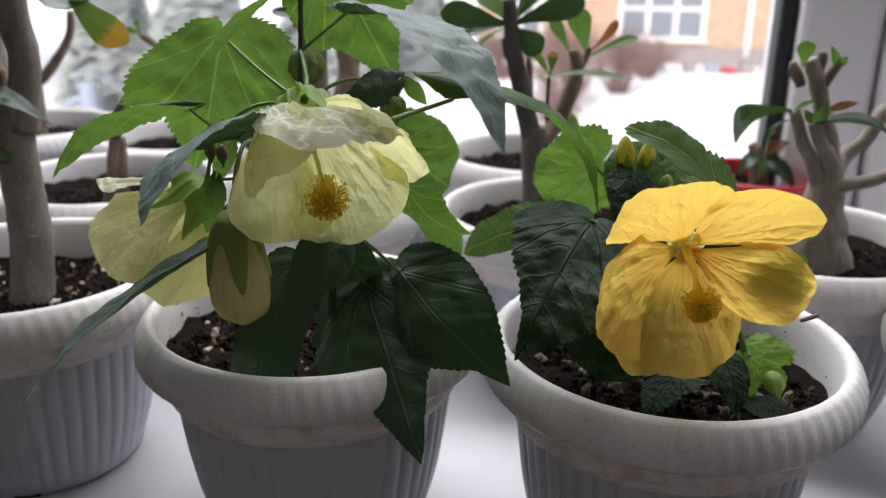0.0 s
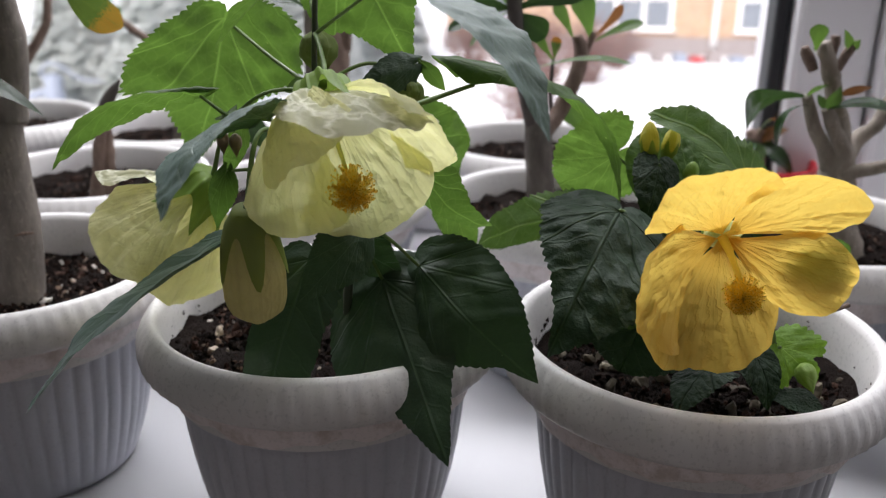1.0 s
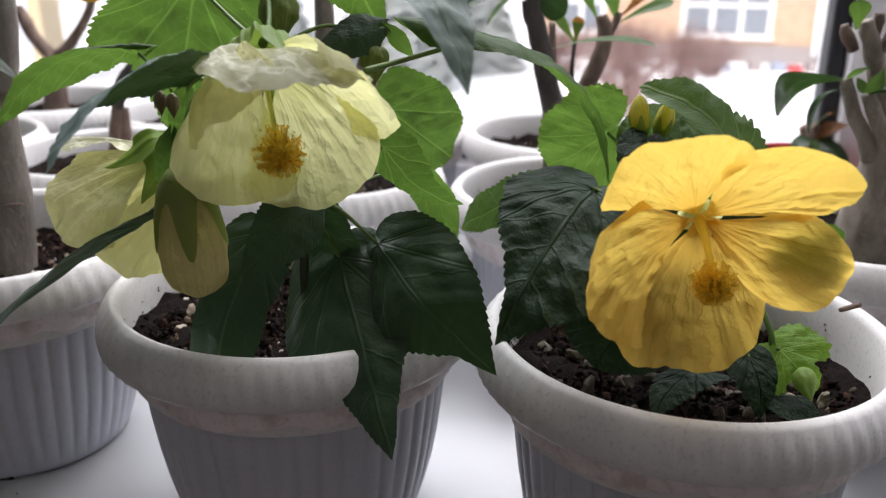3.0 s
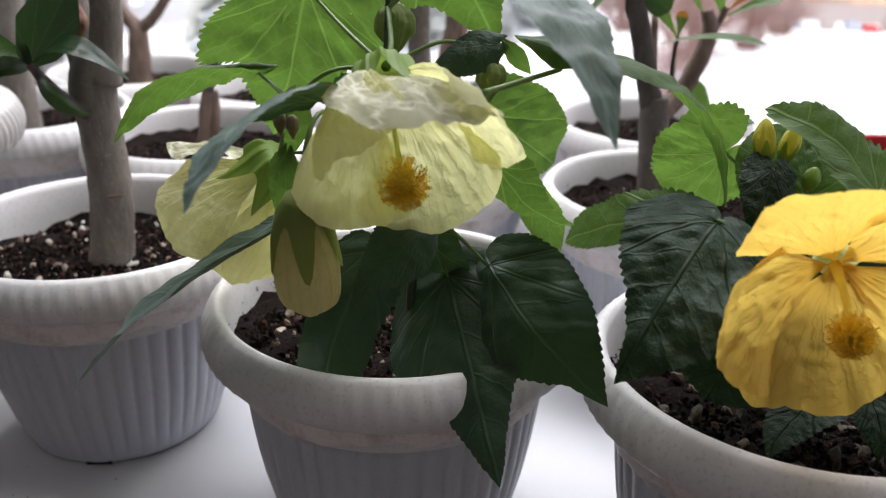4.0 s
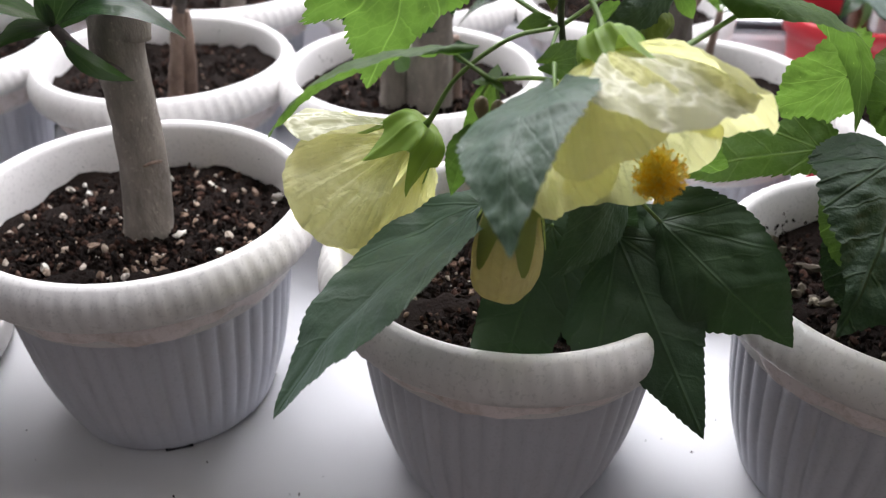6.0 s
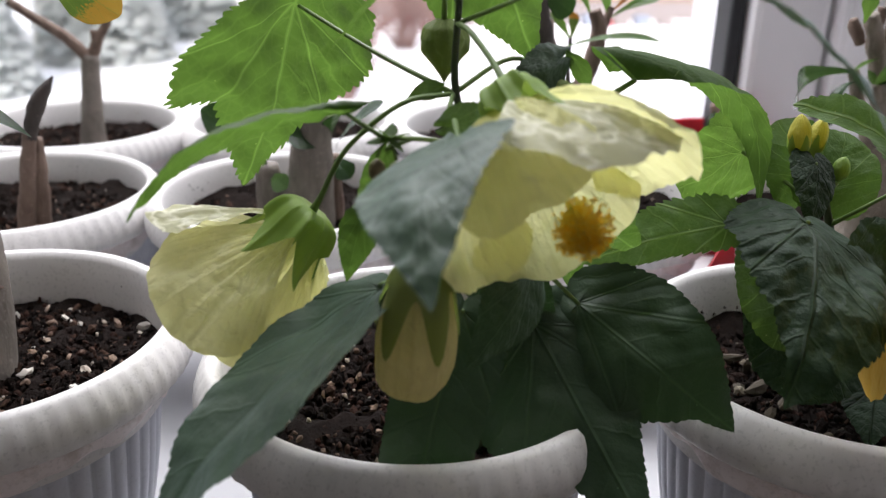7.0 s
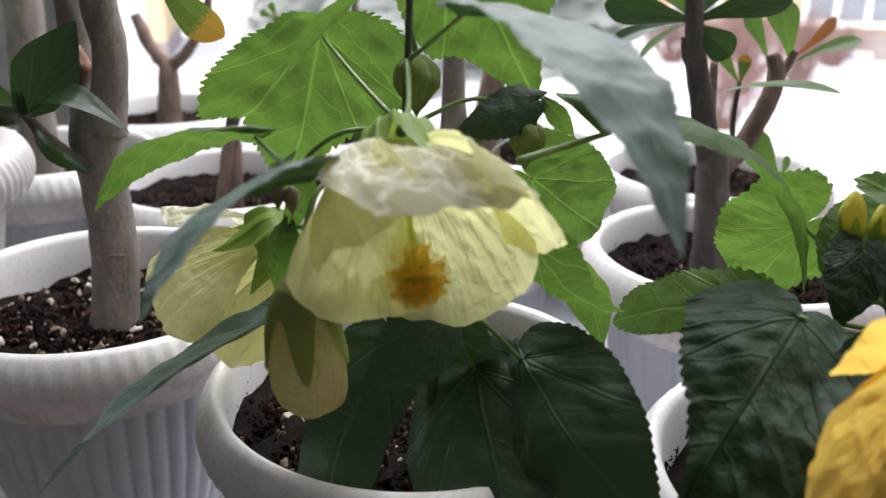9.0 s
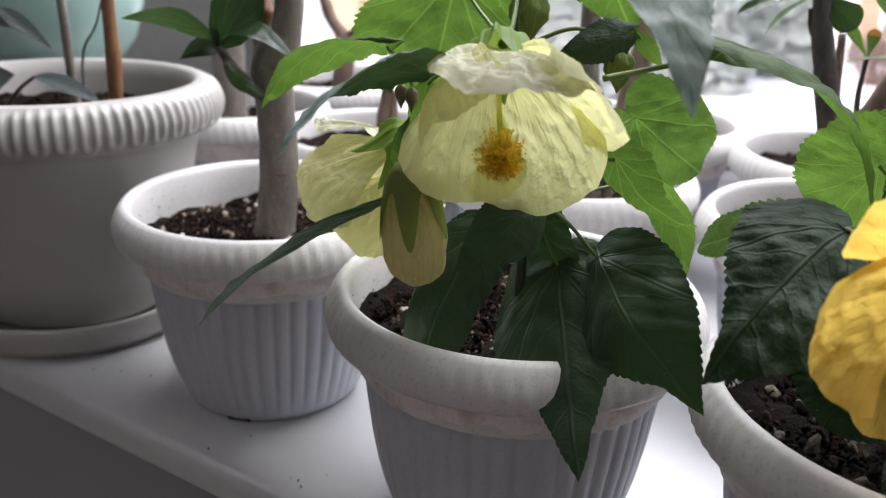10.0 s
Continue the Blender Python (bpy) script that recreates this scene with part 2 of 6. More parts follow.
GREY_WALL = brick_relief()
GREY_PAINT = plain("grey_wall_paint", (0.34, 0.34, 0.36), 0.8, 20, 0.1, 0.2)
FLOORING = plain("wood_floor", (0.36, 0.30, 0.255), 0.5, 12, 0.2, 0.2)
BARK = bark_material("grey_trunk_bark", (0.145, 0.122, 0.102), (0.28, 0.245, 0.21))
BARK_PALE = bark_material("pale_grey_bark", (0.21, 0.175, 0.145), (0.40, 0.345, 0.285))
BARK_MID = bark_material("grey_brown_trunk_bark", (0.085, 0.07, 0.062), (0.19, 0.165, 0.145))
BARK_DARK = bark_material("dark_trunk_bark", (0.045, 0.036, 0.033), (0.12, 0.10, 0.09))
BARK_BROWN = bark_material("brown_trunk_bark", (0.12, 0.075, 0.055), (0.27, 0.19, 0.15))
BARK_RED = bark_material("red_brown_stem", (0.18, 0.07, 0.03), (0.36, 0.17, 0.08), 0.5)
SNOW = plain("snow", (0.86, 0.88, 0.92), 0.7, 1.2, 0.05, 0.4, 0.0, 0.05)
GLASS = glass_material()


# ---- mesh tools ----
def part(name, bm, material, parent=None, label="", smooth=True):
    """Link a bmesh as one mesh object, under a thing if one is given."""
    me = bpy.data.meshes.new(name)
    bm.normal_update()
    bm.to_mesh(me)
    bm.free()
    if smooth:
        me.polygons.foreach_set("use_smooth", [True] * len(me.polygons))
    if material:
        me.materials.append(material)
    ob = new(name, me)
    if parent:
        ob.parent = parent
    if label:
        tagged(ob, label)
    return ob


def thing(name, label, category, m=None, group="", kind=""):
    ob = new(name)
    ob.empty_display_size = 0.01
    if m:
        ob.matrix_basis = m
    return tagged(ob, label, category, group, kind)


def box(bm, x0, x1, y0, y1, z0, z1, bevel=0.0, segments=2):
    m = Matrix.Translation(((x0 + x1) / 2, (y0 + y1) / 2, (z0 + z1) / 2)) @ Matrix.Diagonal((x1 - x0, y1 - y0, z1 - z0, 1))
    made = bmesh.ops.create_cube(bm, size=1, matrix=m)["verts"]
    if bevel:
        edges = list({e for v in made for e in v.link_edges})
        bmesh.ops.bevel(bm, geom=edges, offset=bevel, segments=segments, affect="EDGES", profile=0.5)
    return bm


def boxed(name, size, material, parent=None, bevel=0.0, label="", smooth=False):
    return part(name, box(bmesh.new(), *size, bevel), material, parent, label, smooth)


def lathe(profile, segments, shape=None, close=True):
    """Turn a profile of (radius, height) about z. shape(i, angle, r, z) may change each point's radius and height."""
    bm = bmesh.new()
    rings = []
    for i, (r, z) in enumerate(profile):
        ring = []
        for k in range(segments):
            a = 2 * math.pi * k / segments
            rr, zz = shape(i, a, r, z) if shape else (r, z)
            ring.append(bm.verts.new((rr * math.cos(a), rr * math.sin(a), zz)))
        rings.append(ring)
    uv = bm.loops.layers.uv.new("UVMap")
    for i, (a, b) in enumerate(zip(rings, rings[1:])):
        for k in range(segments):
            n = (k + 1) % segments
            f = bm.faces.new((a[k], a[n], b[n], b[k]))
            for loop, (u, v) in zip(f.loops, ((k, i), (k + 1, i), (k + 1, i + 1), (k, i + 1))):
                loop[uv].uv = (u / segments, v / (len(rings) - 1))
    if close:
        bm.faces.new(rings[0][::-1])
    return bm


def smooth_path(points, steps):
    """Catmull-Rom through points of any dimension."""
    p = [np.array(q, float) for q in points]
    p = [2 * p[0] - p[1], *p, 2 * p[-1] - p[-2]]
    out = []
    for i in range(1, len(p) - 2):
        for k in range(steps):
            t = k / steps
            out.append(0.5 * (2 * p[i] + (p[i + 1] - p[i - 1]) * t + (2 * p[i - 1] - 5 * p[i] + 4 * p[i + 1] - p[i + 2]) * t * t
                              + (3 * p[i] - p[i - 1] - 3 * p[i + 1] + p[i + 2]) * t ** 3))
    out.append(p[-2])
    return out


def tube(bm, points, radii, sides=8, steps=6, rough=0.0, seed=0, cap=True):
    """A round stem through points, its radius going over from point to point; rough: uneven by this part of the radius."""
    path = smooth_path([(*p, r) for p, r in zip(points, radii)], steps)
    up = Vector((0.31, 0.52, 0.79))
    rings = []
    for i, q in enumerate(path):
        here = Vector(q[:3])
        ahead = Vector(path[min(i + 1, len(path) - 1)][:3]) - Vector(path[max(i - 1, 0)][:3])
        ahead.normalize()
        side = ahead.cross(up).normalized()
        up = side.cross(ahead).normalized()
        ring = []
        for k in range(sides):
            a = 2 * math.pi * k / sides
            out = side * math.cos(a) + up * math.sin(a)
            r = max(q[3], 0.0002)
            if rough:
                r *= 1 + rough * (noise.noise((here + out * r) * 110 + Vector((seed, 0, 0))) + 0.6 * noise.noise((here + out * r) * 320 + Vector((seed, 3, 0))))
            ring.append(bm.verts.new(here + out * r))
        rings.append(ring)
    for a, b in zip(rings, rings[1:]):
        for k in range(sides):
            n = (k + 1) % sides
            bm.faces.new((a[k], a[n], b[n], b[k]))
    if cap:
        bm.faces.new(rings[0][::-1])
        bm.faces.new(rings[-1])
    return bm


def ball(detail):
    bm = bmesh.new()
    bmesh.ops.create_icosphere(bm, subdivisions=detail, radius=1)
    bm.verts.ensure_lookup_table()
    out = np.array([v.co for v in bm.verts]), np.array([[v.index for v in f.verts] for f in bm.faces])
    bm.free()
    return out


BALLS = {1: ball(1), 2: ball(2)}


class Bits:
    """Many small uneven crumbs in one mesh."""

    def __init__(self, seed):
        self.rnd = np.random.RandomState(seed)
        self.points, self.faces, self.count = [], [], 0

    def lump(self, place, size, squash=0.75, detail=1, rough=0.3):
        co, faces = BALLS[detail]
        bumps = self.rnd.uniform(-1, 1, (3, 3))
        co = co * (1 + rough * np.sin(co @ bumps.T * 2.6).mean(1, keepdims=True)) * (1 + self.rnd.uniform(-0.22, 0.22, (len(co), 1)))
        co = co * np.array((1.25, self.rnd.uniform(0.45, 1.0), squash)) * size
        turn = np.array(Euler(self.rnd.uniform(0, 6.3, 3)).to_matrix())
        self.points.append(co @ turn.T + np.array(place))
        self.faces.append(faces + self.count)
        self.count += len(co)

    def mesh(self, name, smooth=False):
        points, faces = np.concatenate(self.points), np.concatenate(self.faces).tolist()
        me = bpy.data.meshes.new(name)
        me.from_pydata(points.tolist(), [], faces)
        me.polygons.foreach_set("use_smooth", [smooth] * len(me.polygons))
        return me


def loose(name, bits, material, parent, label="", kind=""):
    me = bits.mesh(name)
    me.materials.append(material)
    ob = new(name, me)
    ob.parent = parent
    return tagged(ob, label, kind=kind)


def world_of(ob):
    m = ob.matrix_basis.copy()
    while ob.parent:
        ob = ob.parent
        m = ob.matrix_basis @ m
    return m


def grown(name, bm, material, parent, label="", smooth=True):
    """A part whose mesh was made in world places."""
    bm.transform(world_of(parent).inverted())
    return part(name, bm, material, parent, label, smooth)


# ---- the room, the window and what lies outside ----
ROOM = pose(0, 0, 0, 0, 0, LEANING)      # s along the board, d towards the window


def setting(name, size, material, label, bevel=0.0, parent=None):
    ob = boxed(name, size, material, parent, bevel, "" if parent else label, smooth=bevel > 0)
    if not parent:
        ob.matrix_basis = ROOM
        tagged(ob, label, kind="structure")
    return ob


LEFT, RIGHT = -0.66, 1.25
FRONT = 0.262
setting("floor", (-2.6, 3.2, -3.4, FRONT + 0.12, -0.92, -0.86), FLOORING, "wooden floor of the room")
setting("ceiling", (-2.6, 3.2, -3.4, 0.86, 1.75, 1.85), PLASTER, "white plastered ceiling")
setting("wall_south", (-2.6, 3.2, -3.5, -3.4, -0.92, 1.85), PLASTER, "pale plastered wall behind the camera")
setting("wall_west", (-2.7, -2.6, -3.5, 0.86, -0.92, 1.85), PLASTER, "pale plastered side wall")
setting("wall_east", (3.2, 3.3, -3.5, 0.86, -0.92, 1.85), PLASTER, "pale plastered side wall")
setting("wall_under_window", (-2.6, 3.2, FRONT + 0.05, 0.86, -0.92, SILL - 0.0275), GREY_PAINT, "grey painted wall under the window board")
setting("wall_left_of_window", (-2.6, LEFT, FRONT + 0.052, 0.86, SILL - 0.03, 1.75), PLASTER, "wall beside the window niche")
setting("wall_right_of_window", (RIGHT, 3.2, FRONT + 0.052, 0.86, SILL - 0.03, 1.75), PLASTER, "wall beside the window niche")
setting("wall_over_window", (LEFT, RIGHT, FRONT + 0.052, 0.86, 1.55, 1.75), PLASTER, "wall over the window niche")
setting("reveal", (LEFT - 0.004, LEFT + 0.003, FRONT + 0.06, 0.765, SILL, 1.55), GREY_WALL, "grey brick-patterned wall of the window niche")

# window board with a rounded nose
bm = bmesh.new()
nose = [(0.765, SILL), (0.297, SILL), (0.291, SILL - 0.0006), (0.286, SILL - 0.0022), (0.2825, SILL - 0.005), (0.2806, SILL - 0.009), (0.280, SILL - 0.013),
        (0.280, SILL - 0.021), (0.2815, SILL - 0.0245), (0.286, SILL - 0.026), (0.765, SILL - 0.026)]
ends = [[bm.verts.new((s, d, z)) for d, z in nose] for s in (LEFT - 0.05, RIGHT + 0.05)]
for i in range(len(nose)):
    j = (i + 1) % len(nose)
    bm.faces.new((ends[0][i], ends[0][j], ends[1][j], ends[1][i]))
bm.faces.new(ends[0][::-1])
bm.faces.new(ends[1])
board = part("window_board", bm, BOARD)
board.matrix_basis = ROOM
tagged(board, "glossy white plastic window board with a rounded front edge", "window sill", kind="structure")

# window frame
win = tagged(thing("window_1", "white plastic window with black rubber seals", "window", ROOM), kind="structure")
S0 = 0.157          # right end of the near pane
boxed("window_frame", (LEFT, S0 + 0.074, 0.735, 0.835, SILL, SILL + 0.058), FRAME, win, 0.004)
boxed("window_frame", (LEFT, LEFT + 0.05, 0.765, 0.835, SILL + 0.060, 1.55), FRAME, win, 0.004)
boxed("window_frame", (S0 + 0.013, S0 + 0.073, 0.700, 0.835, SILL + 0.059, 1.55), FRAME, win, 0.006)
boxed("window_frame", (S0 + 0.075, S0 + 0.125, 0.688, 0.835, SILL + 0.001, 1.55), FRAME, win, 0.006)
boxed("window_frame", (S0 + 0.128, S0 + 0.30, 0.680, 0.835, SILL + 0.001, 1.55), FRAME, win, 0.008)
boxed("seal", (S0, S0 + 0.012, 0.712, 0.745, SILL + 0.060, 1.55), RUBBER_AND_SLOT_DARK, win, 0.003, "black rubber seal")
boxed("seal", (LEFT + 0.052, S0 - 0.002, 0.737, 0.746, SILL + 0.060, SILL + 0.066), RUBBER_AND_SLOT_DARK, win, 0.001, "black rubber seal")
boxed("window_frame", (LEFT, RIGHT, 0.765, 0.835, 1.50, 1.549), FRAME, win, 0.004)
pane = boxed("pane", (LEFT + 0.05, S0 + 0.01, 0.7475, 0.7515, SILL + 0.062, 1.50), GLASS, win, 0, "clear glass")
pane.visible_shadow = False

# outside
snow = part("ground", box(bmesh.new(), -200, 200, 0.9, 400, -EYE_ABOVE_SNOW - 0.2, -EYE_ABOVE_SNOW), SNOW, None, "", False)
tagged(snow, "snow-covered ground outside the window", "snow", kind="structure")


# ---- pots ----
FLUTES = 72           # on the rim
RIBS = 46             # on the body
PROFILE = [(0.0, 0.002), (0.040, 0.002), (0.0455, 0.0), (0.0470, 0.001), (0.0482, 0.004), (0.0505, 0.010), (0.0535, 0.019), (0.0562, 0.030), (0.0585, 0.043),
           (0.0602, 0.056), (0.0614, 0.067), (0.0621, 0.0738), (0.0652, 0.0748), (0.0663, 0.0772), (0.0665, 0.082), (0.0667, 0.0855), (0.0690, 0.0862),
           (0.0745, 0.0868), (0.0762, 0.0885), (0.0769, 0.0920), (0.0766, 0.0960), (0.0750, 0.1000), (0.0728, 0.1032), (0.0704, 0.1050),
           (0.0682, 0.1042), (0.0668, 0.1015), (0.0655, 0.090), (0.0640, 0.072)]

PROFILE = [(r, z * 1.0238) for r, z in PROFILE]


def pot_shape(i, a, r, z):
    if i in (11, 12, 13):
        z += 0.0026 * (math.sin(7 * a) * math.sin(3 * a + 1) + 0.5 * math.sin(19 * a + 2) * math.sin(5 * a)) * (0.5 if i == 13 else 1)
    if 5 <= i <= 11:
        depth = 0.0017 * min(1, (i - 4) / 2) * min(1, (12 - i) / 1.5)
        return r - depth * (1 - abs(math.sin(RIBS * a / 2)) ** 0.7), z
    if 18 <= i <= 22:
        slanted = 0.5 + 0.5 * math.cos(FLUTES * a + (i - 20) * 0.7)
        return r - 0.0006 * slanted, z
    return r, z


def turned_mesh(name, profile, first, last, segments, shape, material, close=False):
    """Some rings of a profile as a mesh to be shared."""
    made = part(name, lathe(profile[first:last], segments, lambda i, a, r, z: shape(i + first, a, r, z), close), material)
    me = made.data
    bpy.data.objects.remove(made)
    return me


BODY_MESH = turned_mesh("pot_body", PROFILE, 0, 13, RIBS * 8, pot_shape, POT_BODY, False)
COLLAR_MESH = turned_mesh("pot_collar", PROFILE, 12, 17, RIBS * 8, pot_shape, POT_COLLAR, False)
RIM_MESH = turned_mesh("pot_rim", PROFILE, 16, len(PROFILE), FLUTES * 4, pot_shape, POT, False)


def soil_mesh(radius, height, seed):
    """Uneven soil."""
    bm = bmesh.new()
    rings, around = 16, 56
    rows = []
    for i in range(1, rings + 1):
        r = radius * i / rings
        row = []
        for k in range(around):
            a = 2 * math.pi * k / around
            p = Vector((r * math.cos(a), r * math.sin(a), 0))
            z = height + 0.0045 * noise.noise(p * 55 + Vector((seed, 0, 0))) + 0.003 * noise.noise(p * 190 + Vector((0, seed, 0))) + 0.003 * (i / rings) ** 6
            row.append(bm.verts.new((p.x, p.y, z)))
        rows.append(row)
    mid = bm.verts.new((0, 0, height))
    for k in range(around):
        bm.faces.new((mid, rows[0][k], rows[0][(k + 1) % around]))
    for a, b in zip(rows, rows[1:]):
        for k in range(around):
            n = (k + 1) % around
            bm.faces.new((a[k], b[k], b[n], a[n]))
    return bm


def crumbs_on(radius, height, seed, count, sizes, detail=1):
    rnd = random.Random(seed)
    bits = Bits(seed)
    for j in range(count):
        r, a = radius * math.sqrt(rnd.random()) * 0.985, rnd.uniform(0, 2 * math.pi)
        s = rnd.choice(sizes) * rnd.uniform(0.6, 1.4)
        bits.lump((r * math.cos(a), r * math.sin(a), height + s * 0.3 + rnd.uniform(-0.0008, 0.0015)), s, rnd.uniform(0.4, 1.0), detail if s > 0.0011 else 1, 0.5)
    for j in range(count // 30):
        a, up = rnd.uniform(0, 2 * math.pi), rnd.random() ** 2.5
        if noise.noise((math.cos(a) * 2.5, math.sin(a) * 2.5, seed)) < 0.0:
            continue
        bits.lump((radius * (1.0 + 0.012 * up) * math.cos(a), radius * (1.0 + 0.012 * up) * math.sin(a), height + 0.002 + 0.014 * up), rnd.uniform(0.0002, 0.0006), 0.6)
    return bits


def flower_pot(x, y, label, turn=0.0, size=1.0, soil=0.083, crumbs=900, grit=60, sizes=(0.0006, 0.001, 0.0016), seed=1, stones=None, slot=-90.0):
    pot = thing("flower_pot", label, "flower pot", pose(x, y, SILL, 0, 0, turn), "pots on the window board")
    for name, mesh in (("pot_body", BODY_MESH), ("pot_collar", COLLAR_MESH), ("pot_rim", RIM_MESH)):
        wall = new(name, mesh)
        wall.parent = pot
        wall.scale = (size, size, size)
    # Solid black block: the dark inside the slot is painted, not cut.
    cut = part("drain_slot", box(bmesh.new(), 0.0440, 0.0471, -0.0060, 0.0060, 0.0002, 0.0020), RUBBER_AND_SLOT_DARK, pot, "drainage slot at the foot, its dark inside a black block", False)
    cut.matrix_basis = pose(0, 0, 0, 0, 0, slot - turn)
    part("soil", soil_mesh(0.0655 * size, soil * size, seed), SOIL, pot, "dark crumbly potting soil")
    loose("loose_soil", crumbs_on(0.065 * size, soil * size, seed, crumbs, (0.0007, 0.0011, 0.0017)), SOIL, pot, "crumbs of dark soil", "stuff")
    if grit:
        loose("perlite", crumbs_on(0.063 * size, soil * size + 0.0006, seed + 50, grit, sizes, 2), stones or PERLITE, pot, "olive gravel stones" if stones else "white and tan perlite crumbs", "stuff")
    return pot


WHITE_POT = "white speckled plastic flower pot with fluted sides"
flower_pot(-0.0477, 0.3403, WHITE_POT, 10, 1, 0.086, 4500, 320, (0.0004, 0.0006, 0.0009, 0.0016), 11, slot=-105)
flower_pot(-0.2022, 0.3879, WHITE_POT, 40, 1, 0.083, 5000, 420, (0.0003, 0.0005, 0.0008, 0.0017), 12, slot=-78)
smeared = flower_pot(0.1036, 0.3154, WHITE_POT, 70, 1, 0.082, 3000, 110, (0.001, 0.002, 0.003), 13, GRAVEL)
rnd, bits = random.Random(21), Bits(22)
for k in range(420):
    a, up = radians(rnd.gauss(150, 26) - 70), rnd.random() ** 1.8
    if noise.noise((a * 6, up * 2.5, 4.0)) > -0.05 and up < 0.35 + 0.65 * abs(noise.noise((a * 9, 0.5, 1.0))) * 2:
        bits.lump((0.0652 * math.cos(a), 0.0652 * math.sin(a), 0.083 + 0.015 * up), rnd.uniform(0.0004, 0.0011), 0.5)
loose("soil_smear", bits, SOIL, smeared, "dark soil stuck to the inner wall", "stuff")
BACK = [(-0.2240, 0.5545), (-0.2170, 0.7035), (-0.0796, 0.5275), (-0.0700, 0.6900), (0.0767, 0.5002), (0.0752, 0.6533), (0.2117, 0.4535), (-0.372, 0.585), (-0.365, 0.735)]
for k, (x, y) in enumerate(BACK):
    flower_pot(x, y, WHITE_POT, 23 * k, 1, 0.088, 1600, 90, (0.0004, 0.0008), 20 + k)


def fancy_pot(x, y, height, r, label, soil, saucer=0.0, turn=0.0, seed=5):
    """A smooth round pot whose rim carries raised upright ribs."""
    ribs = 48
    prof = [(0.0, 0.004), (r * 0.66, 0.004), (r * 0.72, 0.008), (r * 0.79, 0.03), (r * 0.89, height * 0.5), (r * 0.97, height - 0.034), (r * 0.98, height - 0.030), (r * 1.0, height - 0.0285), (r * 1.08, height - 0.027),
            (r * 1.13, height - 0.0235), (r * 1.155, height - 0.018), (r * 1.155, height - 0.012), (r * 1.12, height - 0.005), (r * 1.06, height - 0.001), (r, height), (r * 0.965, height - 0.002), (r * 0.945, height - 0.010), (r * 0.92, height - 0.05)]

    band = [(float(q[0]), float(q[1])) for q in smooth_path(prof[7:14], 5)]
    low, high = band[6][1], band[-3][1]

    def ribbed(i, a, rr, z):
        """Raised loops, open at the top, side by side round the rim."""
        u, w = (ribs * a / (2 * math.pi)) % 1.0 - 0.5, (z - low) / (high - low)
        d = abs(abs(u) - 0.26) if w > 0.3 else abs(math.hypot(u, (w - 0.3) * 1.3) - 0.26)
        lift = max(0.0, 1 - d / 0.17) * min(1.0, max(0.0, (1.08 - w) * 5))
        return rr + 0.0016 * min(1.0, lift * 1.6), z

    pot = thing("flower_pot", label, "flower pot", pose(x, y, SILL + (0.006 if saucer else 0), 0, 0, turn))
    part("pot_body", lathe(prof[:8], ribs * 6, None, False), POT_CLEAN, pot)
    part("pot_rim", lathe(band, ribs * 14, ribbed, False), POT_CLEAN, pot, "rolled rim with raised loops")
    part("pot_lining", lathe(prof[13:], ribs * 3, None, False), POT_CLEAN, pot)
    part("soil", soil_mesh(r * 0.925, soil, seed), SOIL, pot, "dark crumbly potting soil")
    loose("loose_soil", crumbs_on(r * 0.92, soil, seed, 1800, (0.0008, 0.0012, 0.0018)), SOIL, pot, "crumbs of dark soil", "stuff")
    if saucer:
        dish = [(0.0, 0.003), (saucer * 0.9, 0.003), (saucer * 0.9, 0.0), (saucer * 0.93, 0.0), (saucer * 0.985, 0.006), (saucer, 0.014), (saucer, 0.018), (saucer * 0.985, 0.020), (saucer * 0.965, 0.0185), (saucer * 0.93, 0.008), (saucer * 0.8, 0.006), (0.001, 0.006)]
        plate = thing("saucer", "white plastic saucer under the big flower pot", "saucer", pose(x, y, SILL))
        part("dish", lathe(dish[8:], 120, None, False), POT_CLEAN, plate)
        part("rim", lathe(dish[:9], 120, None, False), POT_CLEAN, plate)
    return pot


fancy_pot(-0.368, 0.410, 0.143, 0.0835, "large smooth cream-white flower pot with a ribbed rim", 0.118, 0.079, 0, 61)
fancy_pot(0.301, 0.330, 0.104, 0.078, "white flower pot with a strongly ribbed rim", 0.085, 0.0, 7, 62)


# ---- leaves, petals and stems ----
SHAPES = {
    "ovate": ((0, .42), (.12, .82), (.28, 1.0), (.46, .90), (.66, .62), (.84, .30), (.94, .12), (1, .01)),
    "lance": ((0, .20), (.15, .70), (.38, 1.0), (.58, .86), (.78, .50), (.92, .20), (1, .01)),
    "spoon": ((0, .10), (.25, .32), (.5, .70), (.72, 1.0), (.86, .92), (.95, .58), (1, .12)),
    "petal": ((0, .14), (.12, .46), (.3, .76), (.55, .98), (.75, 1.0), (.9, .93), (1, .80)),
}


